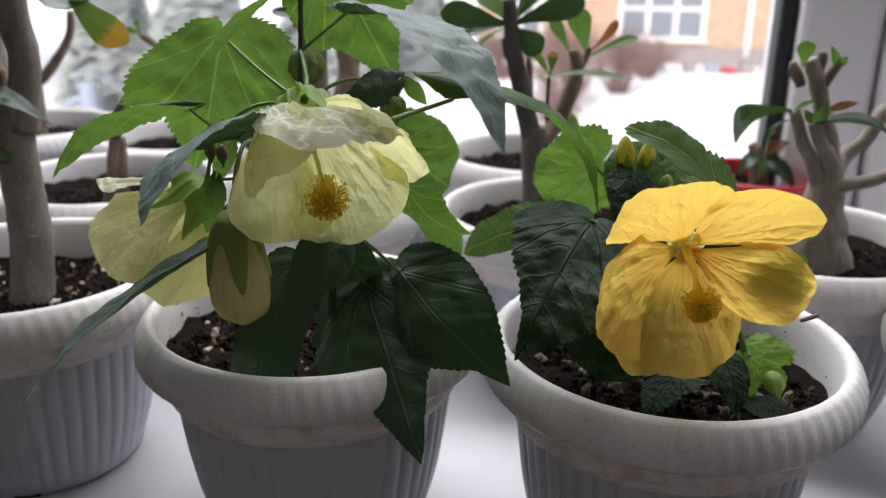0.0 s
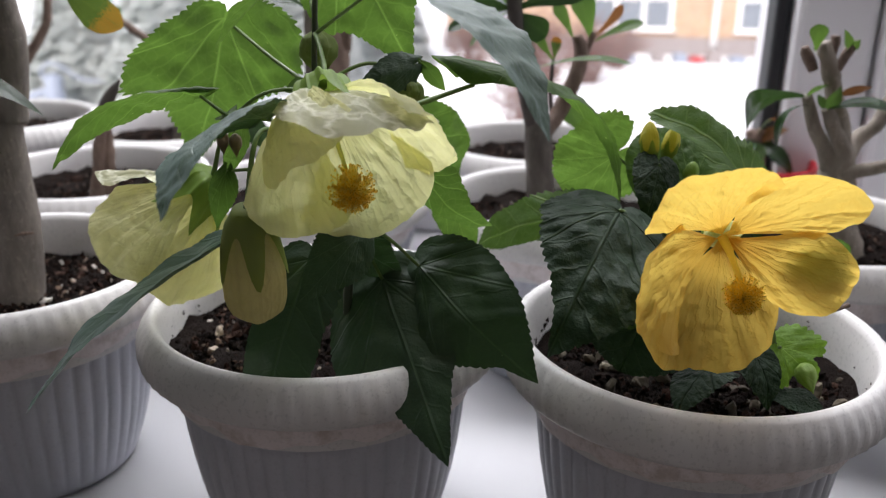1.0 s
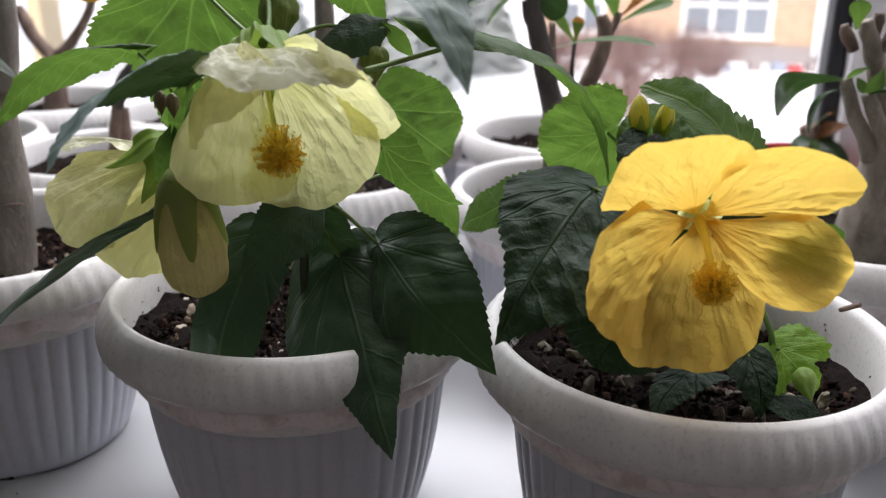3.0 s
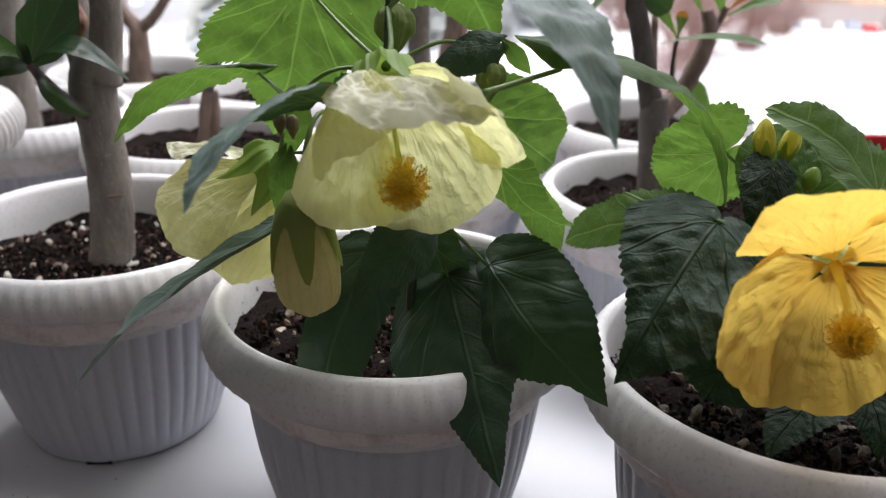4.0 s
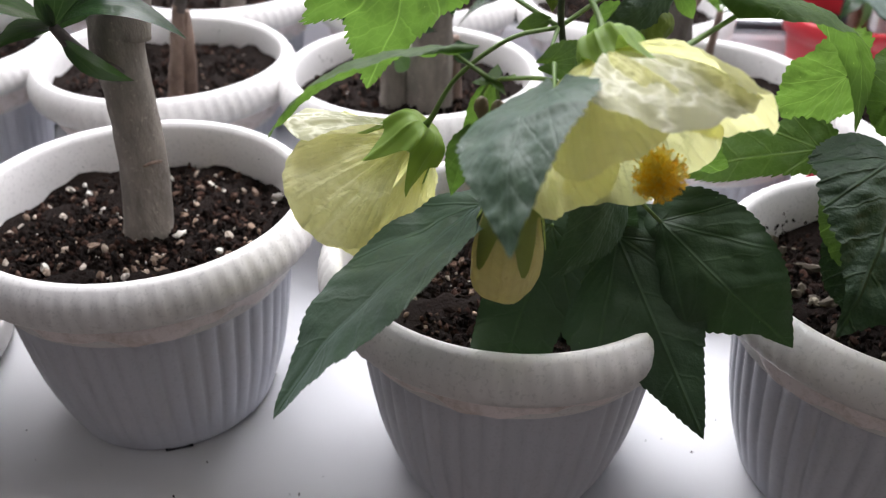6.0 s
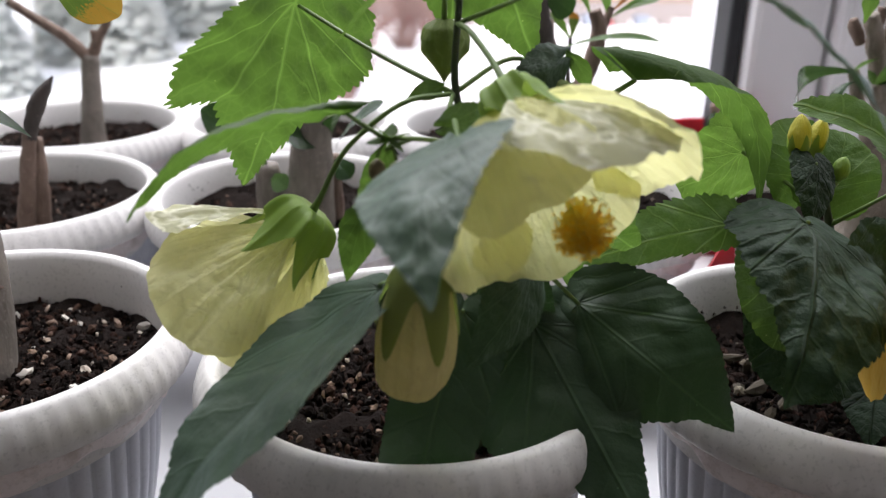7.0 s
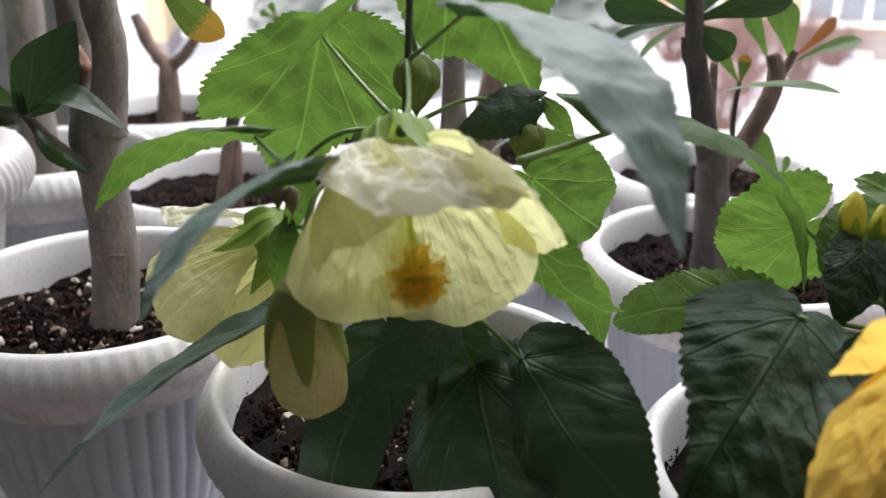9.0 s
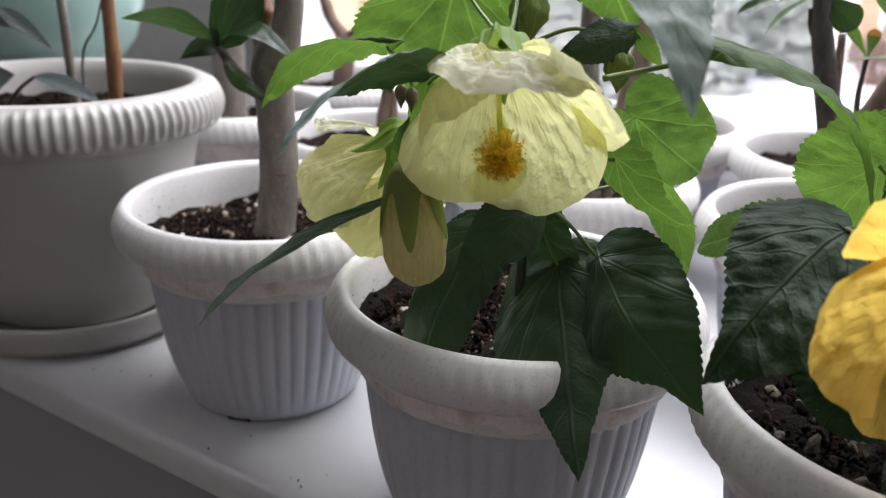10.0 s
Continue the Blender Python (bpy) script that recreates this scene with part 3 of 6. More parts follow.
def blade(start, tip, side, half, shape, arch=0.0, fold=0.0, cup=0.0, ripple=0.0, lobe=0.15, teeth=0, tooth=0.07, rows=40, cols=12, seed=0, corner=0.0, wave=0.0, curl=0.0, twist=0.0, pleat=0.0, face=(0, -0.35, 1)):
    """A thin blade from start to tip; side lies across it. arch lifts its middle towards face, fold and cup bend its halves, wave ruffles its edge, curl bends its end."""
    start, tip = Vector(start), Vector(tip)
    length = (tip - start).length
    ahead = (tip - start) / length
    across = Vector(side)
    across = (across - ahead * across.dot(ahead)).normalized()
    if across.cross(ahead).dot(Vector(face)) < 0:
        across = -across
    up = across.cross(ahead)
    xs, ys = zip(*SHAPES[shape])
    bm = bmesh.new()
    uv = bm.loops.layers.uv.new("UVMap")
    grid, flat = [], {}
    for i in range(rows + 1):
        s = i / rows
        w = float(np.interp(s, xs, ys)) * half
        row = []
        for j in range(cols + 1):
            v = 2 * j / cols - 1
            edge = max(0.0, (abs(v) - 0.6) / 0.4)
            x = v * w
            if teeth and 0 < i < rows:
                f = (s * teeth + 0.7 * noise.noise((s * 6, 3.1 if v > 0 else 0.2, seed))) % 1.0
                x *= 1 + tooth * edge * math.sin(math.pi * (f / 0.7 if f < 0.7 else (1 - f) / 0.3) - math.pi / 2) * (0.9 + 0.7 * noise.noise((s * 11, v, seed + 4))) * (1 if s < 0.9 else 0.5)
            y = s * length - lobe * length * (min(1.0, abs(v) * 4) * (1 - 0.75 * abs(v) ** 3) if lobe else 0.0) * (1 - s) ** 3 - corner * length * abs(v) ** 2.6 * s ** 5
            x += 0.06 * half * noise.noise((s * 2.3 + seed, 0.4, v)) * abs(v)
            z = arch * 4 * s * (1 - s) * length + fold * abs(x) + cup * x * x / half - curl * length * s ** 3
            z += ripple * half * (noise.noise((x / half * 2.2, y / half * 2.2, seed * 1.7)) + 0.5 * noise.noise((x / half * 5.5, y / half * 5.5, seed * 2.9 + 5)))
            z += pleat * half * s * (math.sin(v * 8 + seed * 2.1) + 0.5 * math.sin(v * 17 + seed))
            z += wave * half * edge * math.sin(s * 13 + seed + v)
            a = twist * s
            vert = bm.verts.new(start + ahead * y + across * (x * math.cos(a) - z * math.sin(a)) + up * (z * math.cos(a) + x * math.sin(a)))
            flat[vert] = (0.5 + 0.5 * x / (half * 1.1) if shape not in ("petal",) else 0.5 + 0.5 * v, 0.25 + 0.75 * y / length if shape != "petal" else s)
            row.append(vert)
        grid.append(row)
    for a, b in zip(grid, grid[1:]):
        for j in range(cols):
            f = bm.faces.new((a[j], a[j + 1], b[j + 1], b[j]))
            for loop in f.loops:
                loop[uv].uv = flat[loop.vert]
    return bm


def leaf(plant, material, start, tip, side, half, shape="ovate", root=None, stalk=0.0006, sag=0.0, stalk_material=None, label="", **how):
    how.setdefault("seed", len(bpy.data.objects) % 97)
    if shape in ("ovate", "lance"):
        how.setdefault("teeth", 25)
        how.setdefault("rows", 88)
        how.setdefault("tooth", 0.032)
        how.setdefault("ripple", 0.07)
    made = grown("leaf", blade(start, tip, side, half, shape, **how), material, plant, label)
    if root:
        a, b = Vector(root), Vector(start)
        mid = (a + b) / 2 + Vector((0, 0, sag))
        grown("leaf_stalk", tube(bmesh.new(), (a, mid, b), (stalk * 1.25, stalk, stalk * 0.9), 7, 8), stalk_material or GREEN_STEM, made, "thin green stalk")
    return made


def bent(start, tip, side, face):
    """Start, length and the three axes of a blade; up points towards face."""
    start, tip = Vector(start), Vector(tip)
    length = (tip - start).length
    ahead = (tip - start) / length
    across = Vector(side)
    across = (across - ahead * across.dot(ahead)).normalized()
    up = across.cross(ahead)
    return start, length, ahead, across, (-up if up.dot(Vector(face)) < 0 else up)


OUTLINES = {  # degrees from the tip, share of the length
    "maple": ((0, 1), (8, .80), (18, .66), (28, .62), (36, .66), (46, .58), (65, .47), (90, .42), (120, .38), (150, .30), (168, .20), (180, .05)),
    "heart": ((0, 1), (7, .86), (18, .72), (32, .60), (50, .50), (75, .42), (105, .36), (140, .28), (165, .17), (180, .05)),
    "round": ((0, 1), (14, .97), (35, .92), (60, .80), (90, .68), (120, .58), (150, .42), (168, .24), (180, .05)),
}


def palm(start, tip, side, one, other=None, arch=0.0, fold=0.0, cup=0.0, curl=0.0, ripple=0.05, tooth=0.018, teeth=0, quilt=0.005, lanes=7.5, rings=30, seed=0, face=(0, -0.6, 0.8), twist=0.0, wave=0.0):
    """A lobed leaf round the end of its stalk. one, other: outlines on the side that side points to, and on the far one."""
    start, length, ahead, across, up = bent(start, tip, side, face)
    one = OUTLINES.get(one, one) if isinstance(one, str) else one
    other = (OUTLINES[other] if isinstance(other, str) else other) or one
    angles = np.linspace(0, 2 * math.pi, 1441)
    bow = np.where(angles <= math.pi, angles, 2 * math.pi - angles)
    reach = np.where(angles <= math.pi, np.interp(np.degrees(bow), *zip(*one)), np.interp(np.degrees(bow), *zip(*other)))
    soft = np.convolve(np.concatenate((reach[-25:], reach, reach[:25])), np.hanning(31) / np.hanning(31).sum(), "same")[25:-25]
    keep = np.clip(np.degrees(bow) / 9, 0, 1)
    reach = reach * (1 - keep) + soft * keep
    x, y = reach * np.sin(angles), reach * np.cos(angles)
    arc = np.concatenate(((0,), np.cumsum(np.hypot(np.diff(x), np.diff(y)))))
    teeth = teeth or max(16, round(arc[-1] * length / 0.0030))
    around = teeth * 6
    steps = np.linspace(0, arc[-1], around, endpoint=False)
    theta, reach = np.interp(steps, arc, angles), np.interp(steps, arc, reach)
    bm = bmesh.new()
    uv = bm.loops.layers.uv.new("UVMap")
    flat, grid = {}, []

    def point(px, py):
        s, ax = py, abs(px)
        z = arch * 4 * s * (1 - s) + fold * ax + cup * px * px - curl * max(0.0, s) ** 3
        z += ripple * (noise.noise((px * 3.1, py * 3.1, seed * 1.7)) + 0.5 * noise.noise((px * 8, py * 8, seed * 2.9 + 5)))
        lane = (py - 0.8 * ax + 0.04 * noise.noise((px * 6, py * 6, seed))) * lanes
        z += quilt * (abs(math.sin(math.pi * lane)) - 0.5) * min(1.0, ax * 8)
        for slope in (0.0, 0.62, 1.75):
            d = abs(ax - slope * py) / math.sqrt(1 + slope * slope)
            if py > 0 or slope == 0.0:
                z -= quilt * 0.9 * math.exp(-(d / 0.02) ** 2)
        z += wave * max(0.0, math.hypot(px, py) - 0.3) * math.sin(9 * math.atan2(px, py) + seed)
        a = twist * s
        vert = bm.verts.new(start + (ahead * py + across * (px * math.cos(a) - z * math.sin(a)) + up * (z * math.cos(a) + px * math.sin(a))) * length)
        flat[vert] = (0.5 + 0.6 * px, 0.25 + 0.6 * py)
        return vert

    for i in range(1, rings + 1):
        k = i / rings
        row = []
        for j in range(around):
            f = (j / 6 + 0.5 * noise.noise((j * 0.07, 0.3, seed))) % 1.0
            saw = math.sin(math.pi / 2 * (f / 0.68 if f < 0.68 else (1 - f) / 0.32))
            bite = tooth * (saw - 0.5) * (1 + 0.8 * noise.noise((j * 0.11, 2.2, seed))) * k ** 14 * min(1.0, min(j, around - j) / 14)
            r = k * reach[j] * (1 + bite / max(0.35, reach[j]))
            row.append(point(r * math.sin(theta[j]), r * math.cos(theta[j])))
        grid.append(row)
    mid = point(0.0, 0.0)
    faces = [bm.faces.new((mid, grid[0][j], grid[0][(j + 1) % around])) for j in range(around)]
    for a, b in zip(grid, grid[1:]):
        faces += [bm.faces.new((a[j], b[j], b[(j + 1) % around], a[(j + 1) % around])) for j in range(around)]
    for f in faces:
        for loop in f.loops:
            loop[uv].uv = flat[loop.vert]
    return bm


def fan(start, tip, side, spread, drop=(0.2, 0.2), power=(2.0, 2.0), arch=0.0, cup=0.0, curl=0.0, wave=0.0, pleat=0.02, crumple=0.0, ripple=0.03, seed=0, inside=(0, -1, 0), rows=48, cols=40, claw=0.0):
    """A petal that widens from its claw. spread: degrees on the side that side points to and on the far one; drop: how much shorter those edges are."""
    start, length, ahead, across, up = bent(start, tip, side, inside)
    bm = bmesh.new()
    uv = bm.loops.layers.uv.new("UVMap")
    grid, flat = [], {}
    for i in range(rows + 1):
        s = i / rows
        row = []
        for j in range(cols + 1):
            v = 2 * j / cols - 1
            k = 0 if v > 0 else 1
            reach = 1 - drop[k] * abs(v) ** power[k] + 0.020 * noise.noise((v * 3.3, 0.7, seed)) + 0.012 * noise.noise((v * 9, 1.7, seed))
            a = radians(spread[k]) * v * (1 - claw * (1 - s) ** 2)
            x, y = s * reach * math.sin(a), s * reach * math.cos(a)
            edge = max(0.0, max(abs(v), s) - 0.7) / 0.3
            z = arch * 4 * s * (1 - s) + cup * x * x - curl * s ** 3 + wave * edge * s * math.sin(7 * v + 3 * s + seed)
            z += ripple * s * noise.noise((x * 3, y * 3, seed * 1.3)) + pleat * s * (noise.noise((v * 5.5, s * 0.8, seed)) + 0.5 * noise.noise((v * 13, s * 1.2, seed + 9)))
            if crumple:
                z += crumple * min(1.0, s * 2) * (abs(noise.noise((x * 9, y * 6, seed + 2))) + 0.6 * abs(noise.noise((x * 19, y * 12, seed + 6))))
            vert = bm.verts.new(start + (ahead * y + across * x + up * z) * length)
            flat[vert] = (0.5 + 0.5 * v, s)
            row.append(vert)
        grid.append(row)
    for a, b in zip(grid, grid[1:]):
        for j in range(cols):
            f = bm.faces.new((a[j], a[j + 1], b[j + 1], b[j]))
            for loop in f.loops:
                loop[uv].uv = flat[loop.vert]
    return bm


def lobed(plant, material, start, tip, side, one, other=None, root=None, stalk=0.0007, sag=0.0, label="", **how):
    how.setdefault("seed", len(bpy.data.objects) % 97)
    made = grown("leaf", palm(start, tip, side, one, other, **how), material, plant, label)
    if root:
        a, b = Vector(root), Vector(start)
        grown("leaf_stalk", tube(bmesh.new(), (a, (a + b) / 2 + Vector((0, 0, sag)), b), (stalk * 1.25, stalk, stalk * 0.9), 7, 8), GREEN_STEM, made, "thin green stalk")
    return made


def open_calyx(parent, stalk_end, axis, size, length, flare, turn=0.0, low=0.42):
    """Five pointed sepals grown together at their base into a ribbed cup."""
    bm = bmesh.new()
    rows, around = 28, 120
    spine = np.array(smooth_path(((0, .14, 0), (.07, .52, -.03), (.16, .86, .05), (.3, 1.02, .22), (.5, 1.0 + flare * 0.2, .46), (.75, 1.0 + flare * 0.55, .73), (1, 1.0 + flare, 1.0)), 6))
    grid = []
    for i in range(rows + 1):
        row = []
        for k in range(around):
            a = 2 * math.pi * k / around
            u = abs(((a * 5 / (2 * math.pi) + turn) % 1.0) * 2 - 1)      # 0 between two sepals, 1 on a keel
            s = (low + (1 - low) * u ** 1.35) * i / rows
            r = size * float(np.interp(s, spine[:, 0], spine[:, 1]))
            z = length * float(np.interp(s, spine[:, 0], spine[:, 2]))
            window = min(1.0, s * 7)
            r *= 1 + window * (0.26 * math.exp(-(u / 0.20) ** 2) + 0.10 * math.exp(-((1 - u) / 0.09) ** 2) - 0.06)
            row.append(bm.verts.new((r * math.cos(a), r * math.sin(a), z)))
        grid.append(row)
    for a, b in zip(grid, grid[1:]):
        for k in range(around):
            n = (k + 1) % around
            bm.faces.new((a[k], a[n], b[n], b[k]))
    bm.faces.new(grid[0][::-1])
    bm.loops.layers.uv.new("UVMap")
    bm.transform(Matrix.Translation(stalk_end) @ Vector(axis).to_track_quat("Z", "Y").to_matrix().to_4x4())
    return grown("calyx", bm, SEPAL, parent, "green ribbed calyx with pointed sepals")


def stem(plant, name, material, points, radii, sides=9, rough=0.0, steps=6, label="", seed=0):
    return grown(name, tube(bmesh.new(), points, radii, sides, steps, rough, seed), material, plant, label)


def bulb(plant, name, material, top, bottom, radius, shape, folds=5, depth=0.08, label="", sides=40, twist=0.0):
    """A closed bud between two points; shape: (share of the length, share of the radius)."""
    top, bottom = Vector(top), Vector(bottom)
    length = (bottom - top).length
    xs, ys = zip(*shape)
    prof = [(radius * float(np.interp(i / 22, xs, ys)), length * i / 22) for i in range(23)]

    def folded(i, a, r, z):
        dent = noise.noise((math.cos(a) * 1.6, math.sin(a) * 1.6, i * 0.22)) + 0.5 * noise.noise((math.cos(a) * 4, math.sin(a) * 4, i * 0.3))
        return r * (1 + depth * (abs(math.cos(folds * (a + twist * i / 22) / 2)) - 0.5) + 0.7 * depth * dent), z

    bm = lathe(prof, sides, folded)
    turn = (bottom - top).to_track_quat("Z", "Y").to_matrix().to_4x4()
    bm.transform(Matrix.Translation(top) @ turn)
    return grown(name, bm, material, plant, label)


def bud_calyx(parent, top, bottom, radius, shape, low, high, count=5, start=0.0, material=None):
    """A green cup round the upper part of a closed bud, ending in pointed sepals."""
    top, bottom = Vector(top), Vector(bottom)
    length = (bottom - top).length
    xs, ys = zip(*shape)
    bm = bmesh.new()
    rows, around = 14, 60
    grid = []
    for i in range(rows + 1):
        row = []
        for k in range(around):
            a = 2 * math.pi * k / around
            reach = low + (high - low) * abs(math.cos(count * a / 2 + start)) ** 2.6
            s = reach * i / rows
            lift = 1.04 + 0.05 * abs(math.cos(count * a / 2 + start)) + 0.02 * (i / rows) ** 4
            r = radius * max(0.3, float(np.interp(s, xs, ys))) * lift
            row.append(bm.verts.new((r * math.cos(a), r * math.sin(a), length * (s - 0.015))))
        grid.append(row)
    for a, b in zip(grid, grid[1:]):
        for k in range(around):
            n = (k + 1) % around
            bm.faces.new((a[k], a[n], b[n], b[k]))
    bm.faces.new(grid[0][::-1])
    bm.transform(Matrix.Translation(top) @ (bottom - top).to_track_quat("Z", "Y").to_matrix().to_4x4())
    return grown("calyx", bm, material or SEPAL, parent, "green pointed sepals")


def anthers(parent, place, axis, radius, count, seed, orange, yellow):
    """A brush of stamens: fine threads with anthers at their ends."""
    rnd = random.Random(seed)
    heads, threads = Bits(seed), bmesh.new()
    place, axis = Vector(place), Vector(axis).normalized()
    for k in range(count):
        way = Vector((rnd.gauss(0, 1), rnd.gauss(0, 1), rnd.gauss(0, 1))).normalized()
        way = (way + axis * 0.5).normalized()
        end = place + way * radius * (0.52 + 0.54 * rnd.random() ** 0.8)
        heads.lump(end, radius * rnd.uniform(0.046, 0.066), 0.7, 1, 0.12)
        if k % 2:
            tube(threads, (place - axis * radius * 0.5, (place + end) / 2 + axis * radius * 0.1, end), (0.00022, 0.00019, 0.00017), 4, 2)
    core = Bits(seed + 1)
    core.lump(place - axis * radius * 0.12, radius * 0.58, 0.95, 2, 0.10)
    inv = np.array(world_of(parent).inverted())
    for bits, name, mat, label in ((heads, "stamen_brush", orange, "orange pollen-covered anthers"), (core, "stamen_core", yellow, "")):
        bits.points = [p @ inv[:3, :3].T + inv[:3, 3] for p in bits.points]
        loose(name, bits, mat, parent, label)
    grown("stamen_tuft", threads, yellow, parent, "yellow filaments")


SEPAL = leaf_material("green_sepal", (0.19, 0.30, 0.055), (0.23, 0.36, 0.07), (0.30, 0.40, 0.12), (0.42, 0.58, 0.09), 0.5, 0.35, 0.25)
SEPAL_OLIVE = leaf_material("olive_sepal", (0.28, 0.34, 0.10), (0.29, 0.35, 0.10), (0.34, 0.42, 0.15), (0.40, 0.56, 0.10), 0.5, 0.40, 0.25)
GREEN_STEM = plain("green_stem", (0.12, 0.20, 0.045), 0.5, 120, 0.2, 0.1)
DARK_STEM = plain("dark_green_stem", (0.035, 0.05, 0.02), 0.55, 120, 0.25, 0.2)
LEAF = leaf_material("flowering_maple_leaf", (0.054, 0.100, 0.028), (0.044, 0.084, 0.025), (0.15, 0.22, 0.08), (0.128, 0.255, 0.028), 0.55, 0.46, 0.35, None, 0.28)
LEAF_MATURE = leaf_material("mature_dark_leaf", (0.028, 0.060, 0.026), (0.022, 0.048, 0.022), (0.037, 0.071, 0.032), (0.05, 0.13, 0.02), 0.48, 0.13, 0.42, None, 0.40, 0.20)
LEAF_RIBBED = leaf_material("dark_leaf_with_raised_veins", (0.030, 0.062, 0.026), (0.024, 0.050, 0.022), (0.041, 0.077, 0.034), (0.05, 0.13, 0.02), 0.50, 0.13, 0.32, None, 0.32, 0.15)
LEAF_LIME = leaf_material("young_lime_leaf", (0.072, 0.138, 0.03), (0.058, 0.112, 0.026), (0.17, 0.25, 0.08), (0.148, 0.285, 0.036), 0.55, 0.45, 0.45, None, 0.3)
# Brighter copy of the lime leaf: direct window light painted into its greens.
LEAF_FRESH_LIT = leaf_material("fresh_lime_leaf_lit", (0.16, 0.31, 0.04), (0.13, 0.25, 0.035), (0.26, 0.40, 0.10), (0.36, 0.66, 0.045), 0.5, 0.5, 0.5, None, 0.3)
LEAF_DARK = leaf_material("dark_wrinkled_leaf", (0.016, 0.036, 0.016), (0.012, 0.028, 0.013), (0.035, 0.06, 0.03), (0.05, 0.12, 0.02), 0.55, 0.15, 0.9, None, 0.22)
LEAF_OIL = leaf_material("glossy_dark_leaf", (0.020, 0.048, 0.018), (0.016, 0.038, 0.016), (0.06, 0.09, 0.04), (0.08, 0.18, 0.03), 0.22, 0.2, 0.12)
LEAF_OIL_LIGHT = leaf_material("glossy_green_leaf", (0.055, 0.115, 0.03), (0.045, 0.095, 0.026), (0.12, 0.18, 0.07), (0.20, 0.38, 0.06), 0.3, 0.38, 0.15)
LEAF_ORANGE = leaf_material("green_leaf_turning_orange", (0.05, 0.09, 0.02), (0.04, 0.075, 0.02), (0.12, 0.14, 0.04), (0.14, 0.22, 0.03), 0.35, 0.3, 0.2, (0.55, 0.16, 0.02))
LEAF_BROWN = leaf_material("brown_orange_leaf", (0.20, 0.09, 0.03), (0.14, 0.06, 0.025), (0.25, 0.14, 0.06), (0.40, 0.16, 0.04), 0.5, 0.3, 0.3)
PETAL_CREAM = petal_material("cream_petal", (0.78, 0.77, 0.42), (0.72, 0.73, 0.18), (0.88, 0.87, 0.62), (0.96, 0.94, 0.40), 0.56, 8, 0.60, 0.22, 0.09)
PETAL_NET = petal_material("crumpled_cream_petal", (0.54, 0.54, 0.34), (0.60, 0.62, 0.24), (0.97, 0.96, 0.82), (0.86, 0.84, 0.50), 0.50, 6, 0.22, 1.0, 0.03)
PETAL_YELLOW = petal_material("golden_petal", (0.90, 0.62, 0.14), (0.82, 0.36, 0.03), (0.84, 0.43, 0.04), (1.0, 0.75, 0.14), 0.48, 12, 0.50, 0.03, 0.055)
BUD_CREAM = petal_material("closed_cream_petals", (0.72, 0.66, 0.37), (0.36, 0.40, 0.12), (0.54, 0.47, 0.22), (0.92, 0.82, 0.40), 0.42, 7, 0.8, 0.2)
BUD_YELLOW = petal_material("closed_yellow_petals", (0.50, 0.48, 0.12), (0.40, 0.44, 0.07), (0.5, 0.46, 0.07), (0.9, 0.82, 0.14), 0.42, 7, 0.3, 0.05)
BUD_GREEN = petal_material("ribbed_green_bud", (0.19, 0.25, 0.07), (0.16, 0.22, 0.06), (0.42, 0.48, 0.20), (0.34, 0.44, 0.10), 0.38, 10, 0.3, 0.0)
BUD_BROWN = plain("brown_bud", (0.17, 0.125, 0.06), 0.55, 200, 0.25, 0.2)
ANTHER = pollen_material("orange_anther", (1.0, 0.66, 0.10), (1.0, 0.82, 0.20))
ANTHER_YELLOW = pollen_material("golden_anther", (1.0, 0.74, 0.14), (1.0, 0.82, 0.18))
FILAMENT = pollen_material("yellow_filament", (1.0, 0.82, 0.26), (1.0, 0.90, 0.34))
PALE_COLUMN = pollen_material("pale_green_column", (0.62, 0.62, 0.26), (0.85, 0.85, 0.36))

BUD_SHAPE = ((0, .25), (.1, .62), (.3, .95), (.5, 1.0), (.7, .88), (.86, .6), (.95, .34), (1, .06))
PEG_SHAPE = ((0, .40), (.12, .68), (.30, .86), (.55, .98), (.72, 1.0), (.86, .86), (.95, .55), (1, .12))
TEAR_SHAPE = ((0, .3), (.12, .8), (.3, 1.0), (.5, .9), (.7, .55), (.88, .18), (1, .02))

# ---- white flowering maple ----
white_plant = thing("flowering_maple", "flowering maple with cream bell flowers and toothed leaves", "houseplant", pose(-0.036, 0.306, 0.09))
W = white_plant
stem(W, "stem", DARK_STEM, ((-0.034, 0.306, 0.090), (-0.033, 0.300, 0.13), (-0.031, 0.297, 0.158), (-0.036, 0.303, 0.185), (-0.043, 0.3105, 0.209), (-0.0425, 0.311, 0.235), (-0.041, 0.311, 0.275)),
     (0.0020, 0.0018, 0.0015, 0.0013, 0.0011, 0.0010, 0.0009), 10, 0.08)
NODE = (-0.0438, 0.3105, 0.209)
lobed(W, LEAF, (-0.0825, 0.3520, 0.2285), (-0.1035, 0.3640, 0.1690), (-0.85, -0.5, 0.1), ((0, 1), (10, .80), (22, .68), (32, .60), (37, .66), (43, .79), (55, .67), (64, .56), (75, .42), (91, .26), (126, .14), (165, .09), (180, .04)),
      ((0, 1), (8, .80), (15, .66), (32, .60), (50, .60), (62, .64), (80, .55), (95, .46), (115, .30), (145, .15), (166, .09), (180, .04)), NODE, arch=0.05, fold=-0.10, ripple=0.06, wave=0.03, tooth=0.034, face=(0, -1, 0.3), sag=-0.001)
leaf(W, LEAF, (-0.077, 0.2836, 0.2107), (-0.131, 0.289, 0.184), (0.0, 1.0, -0.45), 0.0130, "lance", (-0.067, 0.2795, 0.2045), arch=0.17, fold=-0.22, lobe=0.12)
